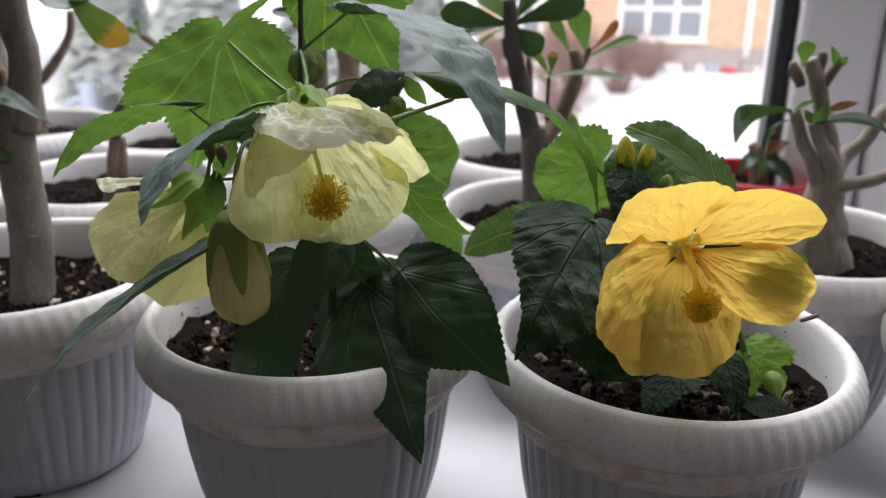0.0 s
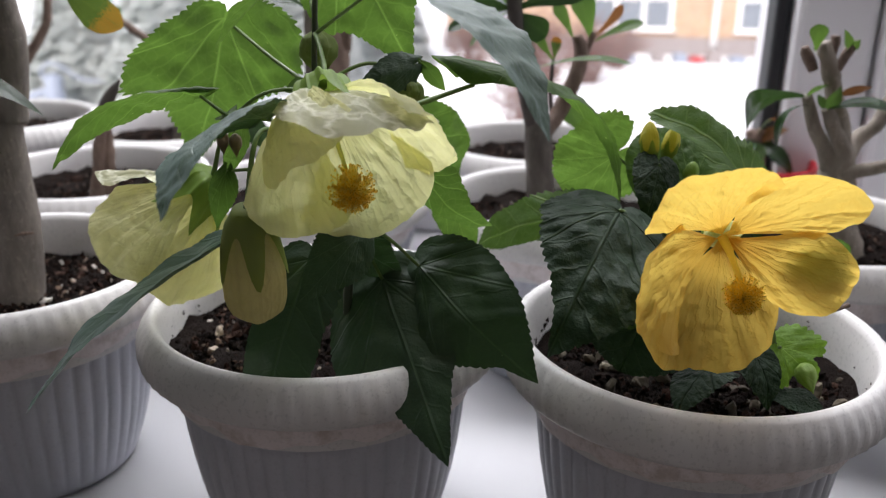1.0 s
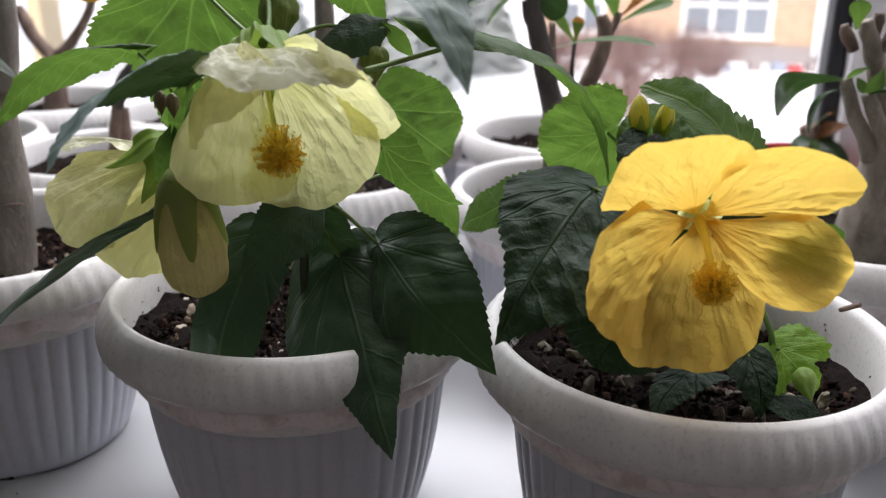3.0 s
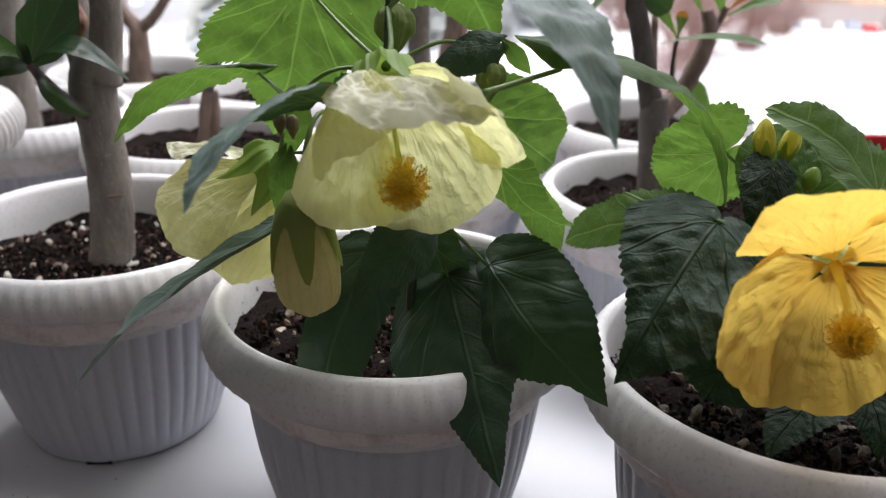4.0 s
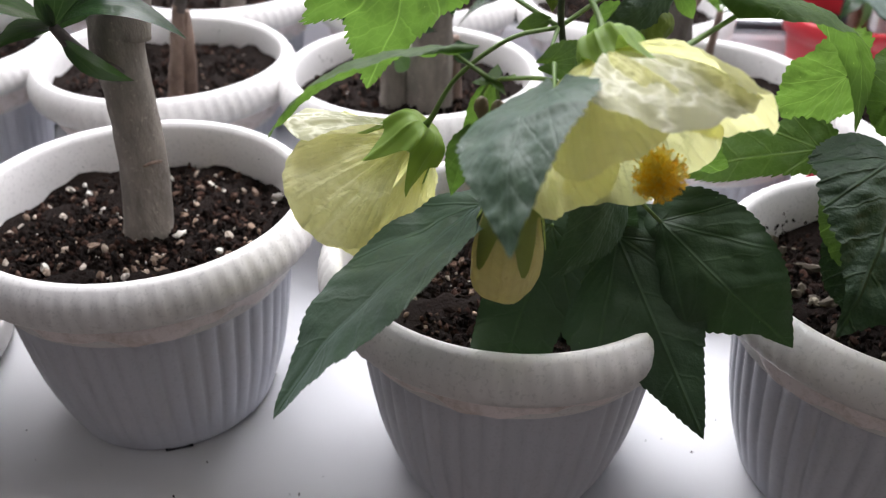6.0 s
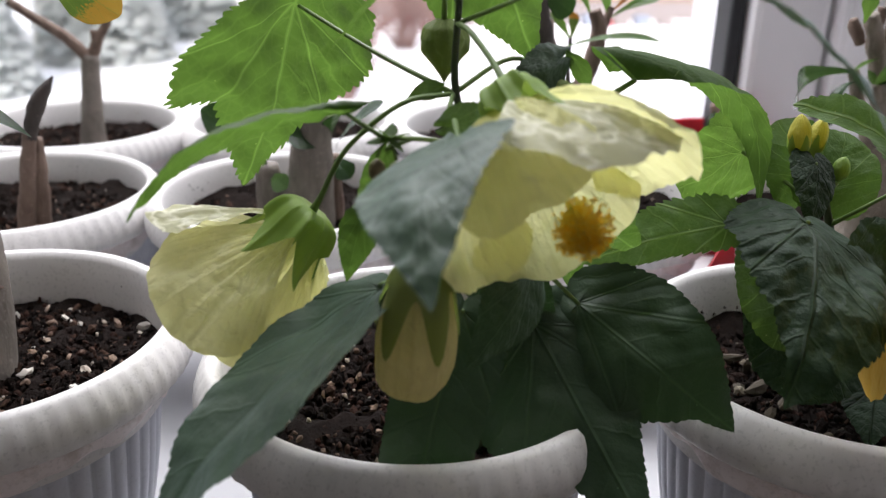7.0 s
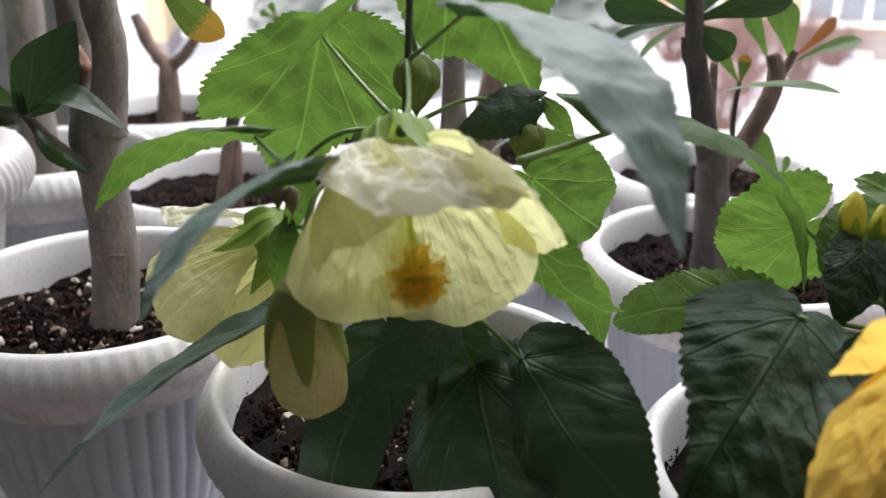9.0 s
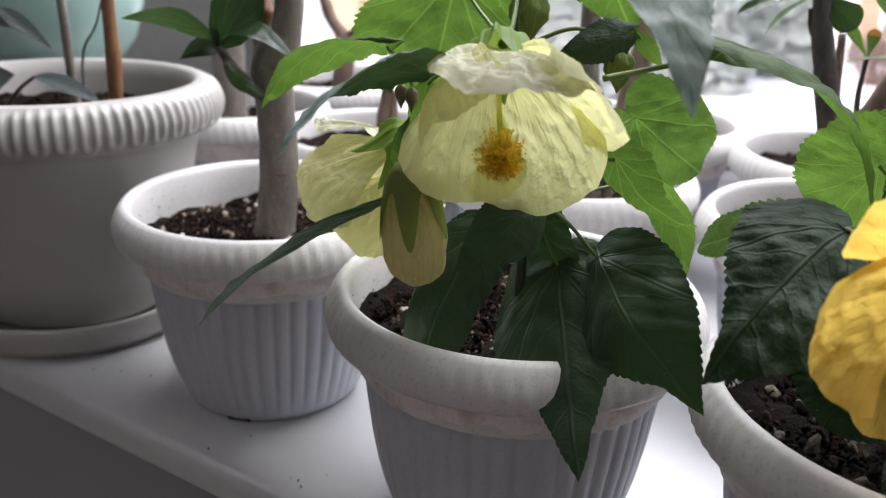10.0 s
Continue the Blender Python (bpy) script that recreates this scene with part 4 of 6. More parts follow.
leaf(W, LEAF_MATURE, (-0.0525, 0.268, 0.2065), (-0.071, 0.213, 0.1910), (0.79, -0.41, 0.46), 0.0188, "ovate", (-0.050, 0.283, 0.208), arch=0.16, fold=-0.05, lobe=0.10)
lobed(W, LEAF_MATURE, (-0.0690, 0.2860, 0.1635), (-0.1320, 0.2470, 0.1145), (-0.150, 0.235, -0.110), ((0, 1), (3.5, .92), (10, .79), (22, .63), (36, .47), (53, .27), (90, .12), (180, .03)), None, (-0.045, 0.298, 0.168), arch=0.05, fold=0.10, ripple=0.03, tooth=0.012)
lobed(W, LEAF_MATURE, (-0.0200, 0.3000, 0.1405), (0.0044, 0.2560, 0.0886), (-1, 0.12, -0.30), ((0, 1), (6, .83), (13, .70), (24, .58), (37, .62), (54, .52), (76, .36), (110, .26), (150, .17), (180, .05)),
      ((0, 1), (7, .78), (13, .66), (18, .60), (30, .50), (45, .46), (60, .36), (90, .26), (140, .16), (180, .05)), (-0.031, 0.297, 0.160), arch=0.02, fold=-0.22, sag=0.002, tooth=0.014)
lobed(W, LEAF_RIBBED, (-0.0065, 0.2985, 0.1465), (0.0366, 0.2740, 0.1112), (-0.66, -0.12, -0.74), ((0, 1), (5, .78), (18, .67), (30, .61), (41, .54), (61, .45), (91, .35), (120, .28), (158, .20), (180, .06)),
      ((0, 1), (5, .90), (15, .77), (28, .65), (40, .54), (67, .36), (100, .22), (140, .13), (180, .05)), (-0.029, 0.296, 0.165), arch=0.15, fold=-0.22, cup=-0.05, tooth=0.013, quilt=0.008, sag=0.002)
lobed(W, LEAF_MATURE, (-0.0450, 0.2900, 0.1520), (-0.0615, 0.2770, 0.0960), (1, -0.35, -0.1), ((0, 1), (9, 1.0), (13, .92), (18, .70), (30, .44), (50, .32), (90, .2), (180, .04)), None, (-0.033, 0.299, 0.140), arch=0.06, fold=-0.1, ripple=0.03)
leaf(W, LEAF_MATURE, (-0.0262, 0.2880, 0.1635), (-0.0470, 0.2750, 0.1420), (0.75, 0.1, -0.55), 0.0115, "ovate", (-0.031, 0.296, 0.166), arch=0.1, fold=-0.15)
leaf(W, LEAF_MATURE, (-0.0218, 0.277, 0.2433), (0.029, 0.2225, 0.2110), (0.60, 0.78, -0.16), 0.0190, "lance", (-0.0425, 0.311, 0.228), arch=0.17, fold=0.05, lobe=0.1)
lobed(W, LEAF, (-0.036, 0.338, 0.262), (-0.0095, 0.341, 0.2110), (0.9, 0.1, 0.35), "maple", None, (-0.0415, 0.311, 0.25), arch=0.06, fold=-0.08, face=(0, -1, 0.3))
leaf(W, LEAF_MATURE, (-0.008, 0.3218, 0.2164), (-0.0310, 0.3130, 0.2065), (0.25, 0.3, 0.9), 0.0072, "ovate", (-0.010, 0.3215, 0.2065), arch=0.12, fold=-0.2, teeth=12)
leaf(W, LEAF, (0.0132, 0.3166, 0.2098), (0.0740, 0.335, 0.1600), (0.1, 1, -0.32), 0.0150, "ovate", (-0.0100, 0.300, 0.2045), arch=0.27, fold=-0.25, lobe=0.24, stalk=0.0009)
lobed(W, LEAF, (-0.0140, 0.3760, 0.1780), (0.0110, 0.3980, 0.1530), (0.6, 0.2, 0.75), ((0, 1), (12, .92), (25, .88), (45, .72), (80, .5), (120, .4), (160, .2), (180, .05)), None, (-0.030, 0.315, 0.17), arch=0.08, fold=-0.1)
lobed(W, LEAF, (-0.0050, 0.3050, 0.1780), (0.0219, 0.3188, 0.1546), (0.62, -0.35, 0.6), ((0, 1), (8, .74), (20, .50), (40, .38), (70, .32), (110, .22), (150, .13), (180, .04)), ((0, 1), (8, .70), (20, .44), (40, .33), (70, .28), (110, .2), (150, .12), (180, .04)), (-0.034, 0.301, 0.178), arch=0.16, fold=-0.25)
leaf(W, LEAF_LIME, (0.0020, 0.335, 0.166), (0.0158, 0.3579, 0.1216), (0.8, -0.3, 0.3), 0.0095, "lance", (-0.032, 0.300, 0.16), arch=0.1, fold=-0.25)
leaf(W, LEAF, (-0.049, 0.2970, 0.2475), (-0.0776, 0.3084, 0.2218), (0.45, 0.88, 0.1), 0.0065, "lance", (-0.042, 0.311, 0.252), arch=0.05, fold=0.2, teeth=14)
lobed(W, LEAF_MATURE, (-0.034, 0.304, 0.160), (-0.012, 0.302, 0.140), (0.5, -0.2, 0.7), "heart", None, (-0.033, 0.302, 0.15), arch=0.1)
leaf(W, LEAF, (-0.072, 0.290, 0.184), (-0.0772, 0.291, 0.163), (1, -0.25, -0.1), 0.0055, "ovate", (-0.060, 0.290, 0.185), arch=0.1, fold=-0.3, teeth=12)
leaf(W, LEAF_LIME, (-0.066, 0.292, 0.199), (-0.074, 0.296, 0.180), (1, 0, 0.2), 0.0042, "ovate", (-0.060, 0.287, 0.203), arch=0.12, teeth=10)
leaf(W, LEAF_LIME, (-0.050, 0.295, 0.2035), (-0.030, 0.305, 0.2035), (0.1, 0.5, 0.8), 0.0055, "ovate", NODE, arch=0.1, teeth=12)
leaf(W, LEAF_LIME, (-0.006, 0.3225, 0.217), (0.003, 0.326, 0.206), (0.5, 0.1, 0.4), 0.0032, "lance", None, arch=0.15, teeth=8)
leaf(W, LEAF_LIME, (-0.047, 0.3125, 0.2105), (-0.0555, 0.318, 0.2065), (0.2, 0.2, 0.9), 0.0030, "ovate", None, arch=0.1, teeth=8)
lobed(W, LEAF, (-0.038, 0.312, 0.262), (-0.062, 0.318, 0.272), (0.1, 0.5, 0.8), "maple", None, (-0.041, 0.311, 0.258), arch=0.1)

# side shoot with two little brown buds
stem(W, "side_shoot", GREEN_STEM, ((-0.0400, 0.305, 0.192), (-0.052, 0.290, 0.201), (-0.0675, 0.2790, 0.2055)), (0.0008, 0.0007, 0.0006), 8)
for k, (x, y, z) in enumerate(((-0.0700, 0.2800, 0.1965), (-0.0655, 0.2785, 0.1960))):
    little = bulb(W, "little_bud", BUD_BROWN, (x, y, z + 0.0035), (x, y, z - 0.0045), 0.0021, TEAR_SHAPE, 5, 0.1, "small brown-green unopened bud", 24)
    grown("bud_stalk", tube(bmesh.new(), ((-0.0668, 0.2790, 0.2055), (x * 0.5 - 0.0335, y, z + 0.007), (x, y, z + 0.004)), (0.0005, 0.0004, 0.0005), 6, 4), GREEN_STEM, little)
for k in range(5):
    a = k * 1.3
    leaf(W, LEAF, (-0.0672, 0.2790, 0.2055), (-0.0672 + 0.0065 * math.cos(a), 0.2790 + 0.005 * math.sin(a), 0.2065 + 0.004 * math.sin(a * 2.1)), (math.sin(a), -math.cos(a), 0.4), 0.0022, "ovate", None, teeth=7, rows=24, cols=6)

# round green buds
bud = bulb(W, "bud", BUD_GREEN, (-0.0435, 0.3245, 0.2275), (-0.0435, 0.3235, 0.2095), 0.0068, TEAR_SHAPE, 5, 0.26, "closed green bud with ribbed sepals")
grown("bud_stalk", tube(bmesh.new(), ((-0.0425, 0.311, 0.233), (-0.0445, 0.318, 0.238), (-0.0435, 0.3245, 0.227)), (0.0009, 0.0008, 0.0009), 7, 6), GREEN_STEM, bud)
bud = bulb(W, "bud", BUD_GREEN, (-0.0102, 0.3215, 0.2110), (-0.0102, 0.3210, 0.1965), 0.0050, TEAR_SHAPE, 5, 0.26, "closed green bud with ribbed sepals")
grown("bud_stalk", tube(bmesh.new(), (NODE, (-0.025, 0.318, 0.217), (-0.0102, 0.3215, 0.2105)), (0.0008, 0.0007, 0.0008), 7, 6), GREEN_STEM, bud)

# large hanging bud about to open
bud = bulb(W, "bud", BUD_CREAM, (-0.0612, 0.2680, 0.1760), (-0.0616, 0.2785, 0.1340), 0.0106, PEG_SHAPE, 5, 0.10, "large hanging cream bud about to open", 50, 0.5)
bud_calyx(bud, (-0.0612, 0.2680, 0.1770), (-0.0616, 0.2785, 0.1340), 0.0106, PEG_SHAPE, 0.15, 0.58, start=1.5, material=SEPAL_OLIVE)
grown("bud_stalk", tube(bmesh.new(), ((-0.0455, 0.300, 0.190), (-0.0575, 0.280, 0.200), (-0.0612, 0.2678, 0.1775)), (0.0009, 0.0008, 0.0011), 7, 8), GREEN_STEM, bud)


def flower(plant, material, centre, petals, label, brush, brush_radius, orange, count=220, seed=3, column=0.0006, column_material=None, top=None, claws=False, crumple=0.030, pleat=0.036):
    """petals: tip, side, spread, drop, power, arch, cup, curl, wave."""
    made = thing("flower", label, "", None)
    made.parent = plant
    made.matrix_basis = world_of(plant).inverted() @ Matrix.Translation(centre)
    centre = Vector(centre)
    axis = (Vector(brush) - centre).normalized()
    for k, (tip, side, spread, drop, power, arch, cup, curl, wave) in enumerate(petals):
        away = (Vector(tip) - centre)
        away = (away - axis * away.dot(axis)).normalized()
        first = top and k == 0
        grown("petal", fan(centre + away * 0.0018, tip, side, spread, drop, power, arch, cup, curl, wave, pleat, 0.022 if first else crumple, 0.04, k + seed, axis - away * 0.6, 64 if first else 48, 56 if first else 40), top if first else material, made)
    grown("stamen_column", tube(bmesh.new(), (centre, (centre + Vector(brush)) / 2 + Vector((0, 0, 0.0015)), brush), (column * 1.6, column, column), 8, 6), column_material or PALE_COLUMN, made, "pale yellow stamen column")
    if claws:
        for k in range(5):
            one, two = Vector(petals[k][0]) - centre, Vector(petals[(k + 1) % 5][0]) - centre
            between = (one.normalized() + two.normalized()).normalized()
            grown("claw", blade(centre - axis * 0.0005, centre + between * 0.0060, between.cross(axis), 0.0015, "petal", 0.05, 0.0, -0.3, 0.05, 0.0, 0, 0.0, 10, 6, k, 0.1), material, made)
    if claws:
        # Added pale cup fills the petal gaps where bright background would shine through.
        bulb(made, "throat", PETAL_CREAM, centre - axis * 0.0060, centre - axis * 0.0012, 0.0066, ((0, .3), (.4, .75), (1, 1.0)), 5, 0.1, "pale cup added to brighten the gaps between petals")
    anthers(made, brush, axis, brush_radius, count, seed, orange, FILAMENT)
    return made


bell = flower(W, PETAL_CREAM, (-0.0375, 0.2790, 0.2120), (
    ((-0.0190, 0.2415, 0.2066), (-1, -0.25, 0.05), (52, 36), (0.34, -0.02), (1.6, 1.0), -0.10, 0.10, 0.05, 0.02),
    ((0.0062, 0.2630, 0.1975), (0.1, -0.75, 0.55), (36, 36), (0.24, 0.26), (2.4, 2.4), -0.13, 0.30, 0.0, 0.03),
    ((-0.0170, 0.2830, 0.1650), (1, -0.05, 0.35), (38, 36), (0.20, 0.20), (2.4, 2.4), -0.16, 0.30, 0.02, 0.03),
    ((-0.0490, 0.2685, 0.1672), (0.75, 0.65, -0.3), (38, 36), (0.22, 0.22), (2.4, 2.4), -0.18, 0.30, 0.0, 0.03),
    ((-0.0430, 0.2445, 0.1950), (0.75, -0.35, 0.55), (44, 42), (0.22, 0.26), (2.4, 2.2), -0.18, 0.25, 0.0, 0.03),
), "open cream bell flower with an orange stamen brush", (-0.0261, 0.2545, 0.1885), 0.0074, ANTHER, seed=3, count=520, top=PETAL_NET, column=0.0008)
open_calyx(bell, (-0.0383, 0.2825, 0.2160), (0.30, -0.72, -0.62), 0.0078, 0.016, 0.50, 0.1)
bell = flower(W, PETAL_CREAM, (-0.0865, 0.3195, 0.1695), (
    ((-0.1303, 0.3338, 0.1710), (0.2, 0.9, -0.2), (26, 28), (0.24, 0.24), (2.4, 2.4), -0.06, 0.3, 0.0, 0.04),
    ((-0.1275, 0.3050, 0.1490), (-0.5, 0.62, 0.6), (36, 36), (0.20, 0.22), (2.4, 2.4), -0.10, 0.30, 0.0, 0.03),
    ((-0.1000, 0.3180, 0.1220), (-0.6, -0.6, 0.3), (38, 42), (0.20, 0.22), (2.4, 2.4), -0.12, 0.30, 0.0, 0.03),
    ((-0.1050, 0.3450, 0.1310), (0.6, 0.4, -0.3), (30, 28), (0.22, 0.22), (2.4, 2.4), -0.12, 0.30, 0.0, 0.03),
    ((-0.1230, 0.3450, 0.1500), (0.5, 0.4, 0.8), (24, 28), (0.22, 0.22), (2.4, 2.4), -0.12, 0.30, 0.0, 0.03),
), "open cream bell flower turned towards the window", (-0.1130, 0.3270, 0.1520), 0.0065, ANTHER, seed=17, top=PETAL_NET)
open_calyx(bell, (-0.0832, 0.3180, 0.1745), (-0.62, -0.05, -0.70), 0.0096, 0.0200, 0.60, 0.30)
stem(W, "flower_stalk", GREEN_STEM, (NODE, (-0.060, 0.302, 0.2085), (-0.0745, 0.305, 0.196), (-0.0815, 0.3125, 0.180), (-0.084, 0.318, 0.1735)), (0.0007, 0.0007, 0.0007, 0.0009, 0.0016), 8)
stem(W, "flower_stalk", GREEN_STEM, ((-0.0430, 0.311, 0.228), (-0.041, 0.304, 0.2265), (-0.0375, 0.291, 0.2195), (-0.0370, 0.2815, 0.2145)), (0.0008, 0.0008, 0.0009, 0.0015), 8)

# ---- yellow flowering maple ----
yellow_plant = thing("flowering_maple", "flowering maple with one golden flower and dark wrinkled leaves", "houseplant", pose(0.106, 0.322, 0.09))
Y = yellow_plant
stem(Y, "stem", DARK_STEM, ((0.106, 0.322, 0.088), (0.104, 0.322, 0.12), (0.099, 0.326, 0.15), (0.094, 0.329, 0.168)), (0.0022, 0.0019, 0.0016, 0.0013), 9, 0.08)
stem(Y, "side_shoot", GREEN_STEM, ((0.128, 0.305, 0.090), (0.1295, 0.303, 0.108), (0.1285, 0.301, 0.120), (0.112, 0.303, 0.150), (0.0945, 0.2800, 0.1722)), (0.0014, 0.0013, 0.0011, 0.0010, 0.0014), 8)
bell = flower(Y, PETAL_YELLOW, (0.0941, 0.2700, 0.1678), (
    ((0.0787, 0.2430, 0.1970), (-0.9, 0.15, -0.45), (46, 39), (0.21, 0.24), (2.6, 2.2), -0.06, 0.2, 0.0, 0.03),
    ((0.1325, 0.2528, 0.1848), (-0.3, -0.25, 0.9), (56, 17), (0.48, 0.40), (1.4, 1.5), -0.05, 0.3, 0.0, 0.02),
    ((0.1348, 0.2580, 0.1555), (0.25, 0.0, 0.95), (28, 38), (0.34, 0.46), (1.8, 2.4), 0.04, 0.2, 0.0, 0.03),
    ((0.0955, 0.2750, 0.1155), (1, 0.0, 0.0), (44, 38), (0.42, 0.22), (2.0, 2.4), -0.10, 0.5, 0.0, 0.03),
    ((0.0600, 0.2430, 0.1500), (0.1, 0.15, 0.97), (46, 32), (0.42, 0.10), (1.7, 2.0), -0.10, 0.4, 0.0, 0.03),
), "wide open golden yellow flower with an orange stamen brush", (0.0956, 0.2500, 0.1563), 0.0064, ANTHER_YELLOW, seed=31, count=640, column=0.0011, column_material=FILAMENT, claws=True, crumple=0.028, pleat=0.034)
open_calyx(bell, (0.0942, 0.2830, 0.1735), (0.02, -0.90, -0.42), 0.0042, 0.0100, 0.5, 0.2)
lobed(Y, LEAF_DARK, (0.0655, 0.2960, 0.1690), (0.0359, 0.2528, 0.1325), (-1, 0, 0), ((0, 1), (5, .78), (15, .64), (33, .54), (50, .46), (64, .45), (80, .36), (110, .24), (150, .14), (180, .05)),
      ((0, 1), (6, .92), (18, .80), (32, .70), (43, .52), (70, .38), (96, .28), (130, .18), (180, .05)), (0.099, 0.325, 0.15), arch=0.16, fold=-0.15, ripple=0.06, quilt=0.007, lanes=11.0, rings=44)
lobed(Y, LEAF_LIME, (0.0600, 0.3300, 0.1560), (0.0190, 0.3572, 0.1331), (0.25, 0.35, 0.9), ((0, 1), (10, .86), (20, .58), (30, .44), (50, .30), (80, .22), (130, .15), (180, .04)), ((0, 1), (10, .70), (20, .38), (30, .27), (50, .19), (80, .15), (130, .11), (180, .04)), (0.097, 0.327, 0.153), arch=0.16, fold=-0.1, tooth=0.04)
lobed(Y, LEAF_LIME, (0.0740, 0.3500, 0.1760), (0.0520, 0.3520, 0.1620), (-0.4, -0.3, 0.9), ((0, 1), (20, 1.02), (45, .98), (80, .86), (120, .72), (150, .55), (168, .3), (180, .05)), None, (0.096, 0.328, 0.16), arch=0.05, fold=-0.05, tooth=0.045, wave=0.05, face=(0, -1, 0.3))
lobed(Y, LEAF_LIME, (0.1160, 0.3100, 0.1760), (0.0830, 0.3359, 0.1982), (0.2, 0.8, 0.4), ((0, 1), (6, .86), (12, .66), (20, .52), (32, .42), (55, .32), (100, .2), (180, .04)), None, (0.098, 0.326, 0.155), arch=0.10, fold=0.1, wave=0.14, tooth=0.05)
lobed(Y, LEAF_DARK, (0.0850, 0.3230, 0.1790), (0.0790, 0.3130, 0.1590), (0.9, 0.2, 0.2), "heart", None, (0.094, 0.329, 0.168), arch=0.1, fold=-0.2)
lobed(Y, LEAF_LIME, (0.0950, 0.3400, 0.1680), (0.0860, 0.3500, 0.1870), (0.9, 0.2, 0.3), "round", None, (0.094, 0.329, 0.166), arch=0.1)
lobed(Y, LEAF_LIME, (0.1010, 0.3330, 0.1660), (0.1110, 0.3450, 0.1830), (0.8, -0.3, -0.3), "round", None, (0.095, 0.329, 0.165), arch=0.1)
lobed(Y, LEAF, (0.0800, 0.3180, 0.1450), (0.0640, 0.3000, 0.1230), (0.8, -0.2, -0.4), "round", None, (0.102, 0.323, 0.135), arch=0.1)
lobed(Y, LEAF_DARK, (0.0860, 0.3120, 0.1300), (0.0700, 0.2950, 0.1050), (0.8, -0.3, -0.3), "round", None, (0.104, 0.322, 0.125), arch=0.1)
lobed(Y, LEAF_FRESH_LIT, (0.1315, 0.2975, 0.1145), (0.1422, 0.2866, 0.1052), (0.6, 0.3, 0.7), ((0, 1), (16, .86), (26, .62), (36, .86), (55, .88), (80, .7), (120, .55), (160, .3), (180, .05)), None, (0.1290, 0.303, 0.108), arch=0.12, fold=-0.1, tooth=0.07, wave=0.10)
lobed(Y, LEAF, (0.1290, 0.2612, 0.1635), (0.1110, 0.2656, 0.1600), (0.3, -0.1, 0.9), "heart", None, (0.112, 0.303, 0.150), arch=0.0, fold=0.0, ripple=0.02)
# Unseen leaf added behind the lowest petal to darken it.
lobed(Y, LEAF_DARK, (0.0960, 0.2880, 0.1560), (0.0930, 0.2840, 0.1180), (0.9, 0.2, 0.1), "round", None, (0.104, 0.322, 0.125), arch=0.05, fold=-0.1)
lobed(Y, LEAF_DARK, (0.1205, 0.2940, 0.1130), (0.1245, 0.2840, 0.0945), (0.9, 0.3, 0.1), "heart", None, (0.1285, 0.304, 0.10), arch=0.16, fold=-0.1, quilt=0.014)
lobed(Y, LEAF_DARK, (0.1050, 0.2950, 0.1060), (0.0880, 0.2750, 0.0960), (0.6, -0.5, 0.2), "heart", None, (0.1055, 0.3215, 0.098), arch=0.16, fold=-0.1, quilt=0.014)
leaf(Y, LEAF_DARK, (0.1300, 0.2900, 0.0985), (0.1420, 0.2720, 0.0945), (0.6, 0.5, 0.1), 0.0080, "ovate", (0.1285, 0.3045, 0.095), arch=0.16, teeth=13)
bud = bulb(Y, "bud", SEPAL, (0.1365, 0.2885, 0.1120), (0.1385, 0.2800, 0.1040), 0.0038, TEAR_SHAPE, 5, 0.15, "small pale green bud")
for top, bottom, r in (((0.0835, 0.3310, 0.1785), (0.0822, 0.3310, 0.1940), 0.0037), ((0.0905, 0.3336, 0.1785), (0.0932, 0.3336, 0.1915), 0.0033), ((0.0985, 0.328, 0.1710), (0.1002, 0.328, 0.1790), 0.0028)):
    bud = bulb(Y, "bud", BUD_YELLOW if r > 0.003 else SEPAL, top, bottom, r, BUD_SHAPE, 5, 0.16, "closed yellow-green bud", twist=0.7)
    way = Vector(bottom) - Vector(top)
    bud_calyx(bud, Vector(top) - way * 0.05, bottom, r, BUD_SHAPE, 0.3, 0.62)
    grown("bud_stalk", tube(bmesh.new(), ((0.094, 0.329, 0.167), (Vector(top) + Vector((0.094, 0.329, 0.163))) / 2, Vector(top) - way * 0.1), (0.0009, 0.0009, 0.0013), 7, 5), GREEN_STEM, bud)
stem(Y, "twig", BARK_BROWN, ((0.1500, 0.300, 0.1285), (0.1570, 0.302, 0.1300)), (0.0008, 0.0010), 7, 0.3)


# ---- bare-stemmed succulents in the other pots ----
def tree(label, place, category="houseplant"):
    return thing("potted_tree", label, category, pose(*place), "woody plants on the window board")


def spoon(plant, material, start, tip, side, half, shape="spoon", **how):
    how.setdefault("arch", 0.08)
    how.setdefault("fold", 0.15)
    how.setdefault("rows", 26)
    return leaf(plant, material, start, tip, side, half, shape, teeth=0, ripple=0.03, lobe=0.0, **how)


T = tree("grey-barked desert rose with forked trunk and glossy leaves", (-0.2004, 0.3931, 0.088))
stem(T, "trunk", BARK, ((-0.2040, 0.3931, 0.086), (-0.2020, 0.3945, 0.096), (-0.2000, 0.3970, 0.125), (-0.2000, 0.3965, 0.155), (-0.2005, 0.3950, 0.178), (-0.1960, 0.3950, 0.193)), (0.0112, 0.0106, 0.0101, 0.0097, 0.0104, 0.0085), 26, 0.035, 8)
stem(T, "branch", BARK, ((-0.1960, 0.3950, 0.180), (-0.1918, 0.3955, 0.196), (-0.1895, 0.3965, 0.215), (-0.1925, 0.397, 0.235), (-0.190, 0.398, 0.275)), (0.0090, 0.0075, 0.0070, 0.0072, 0.0066), 20, 0.06, 8)
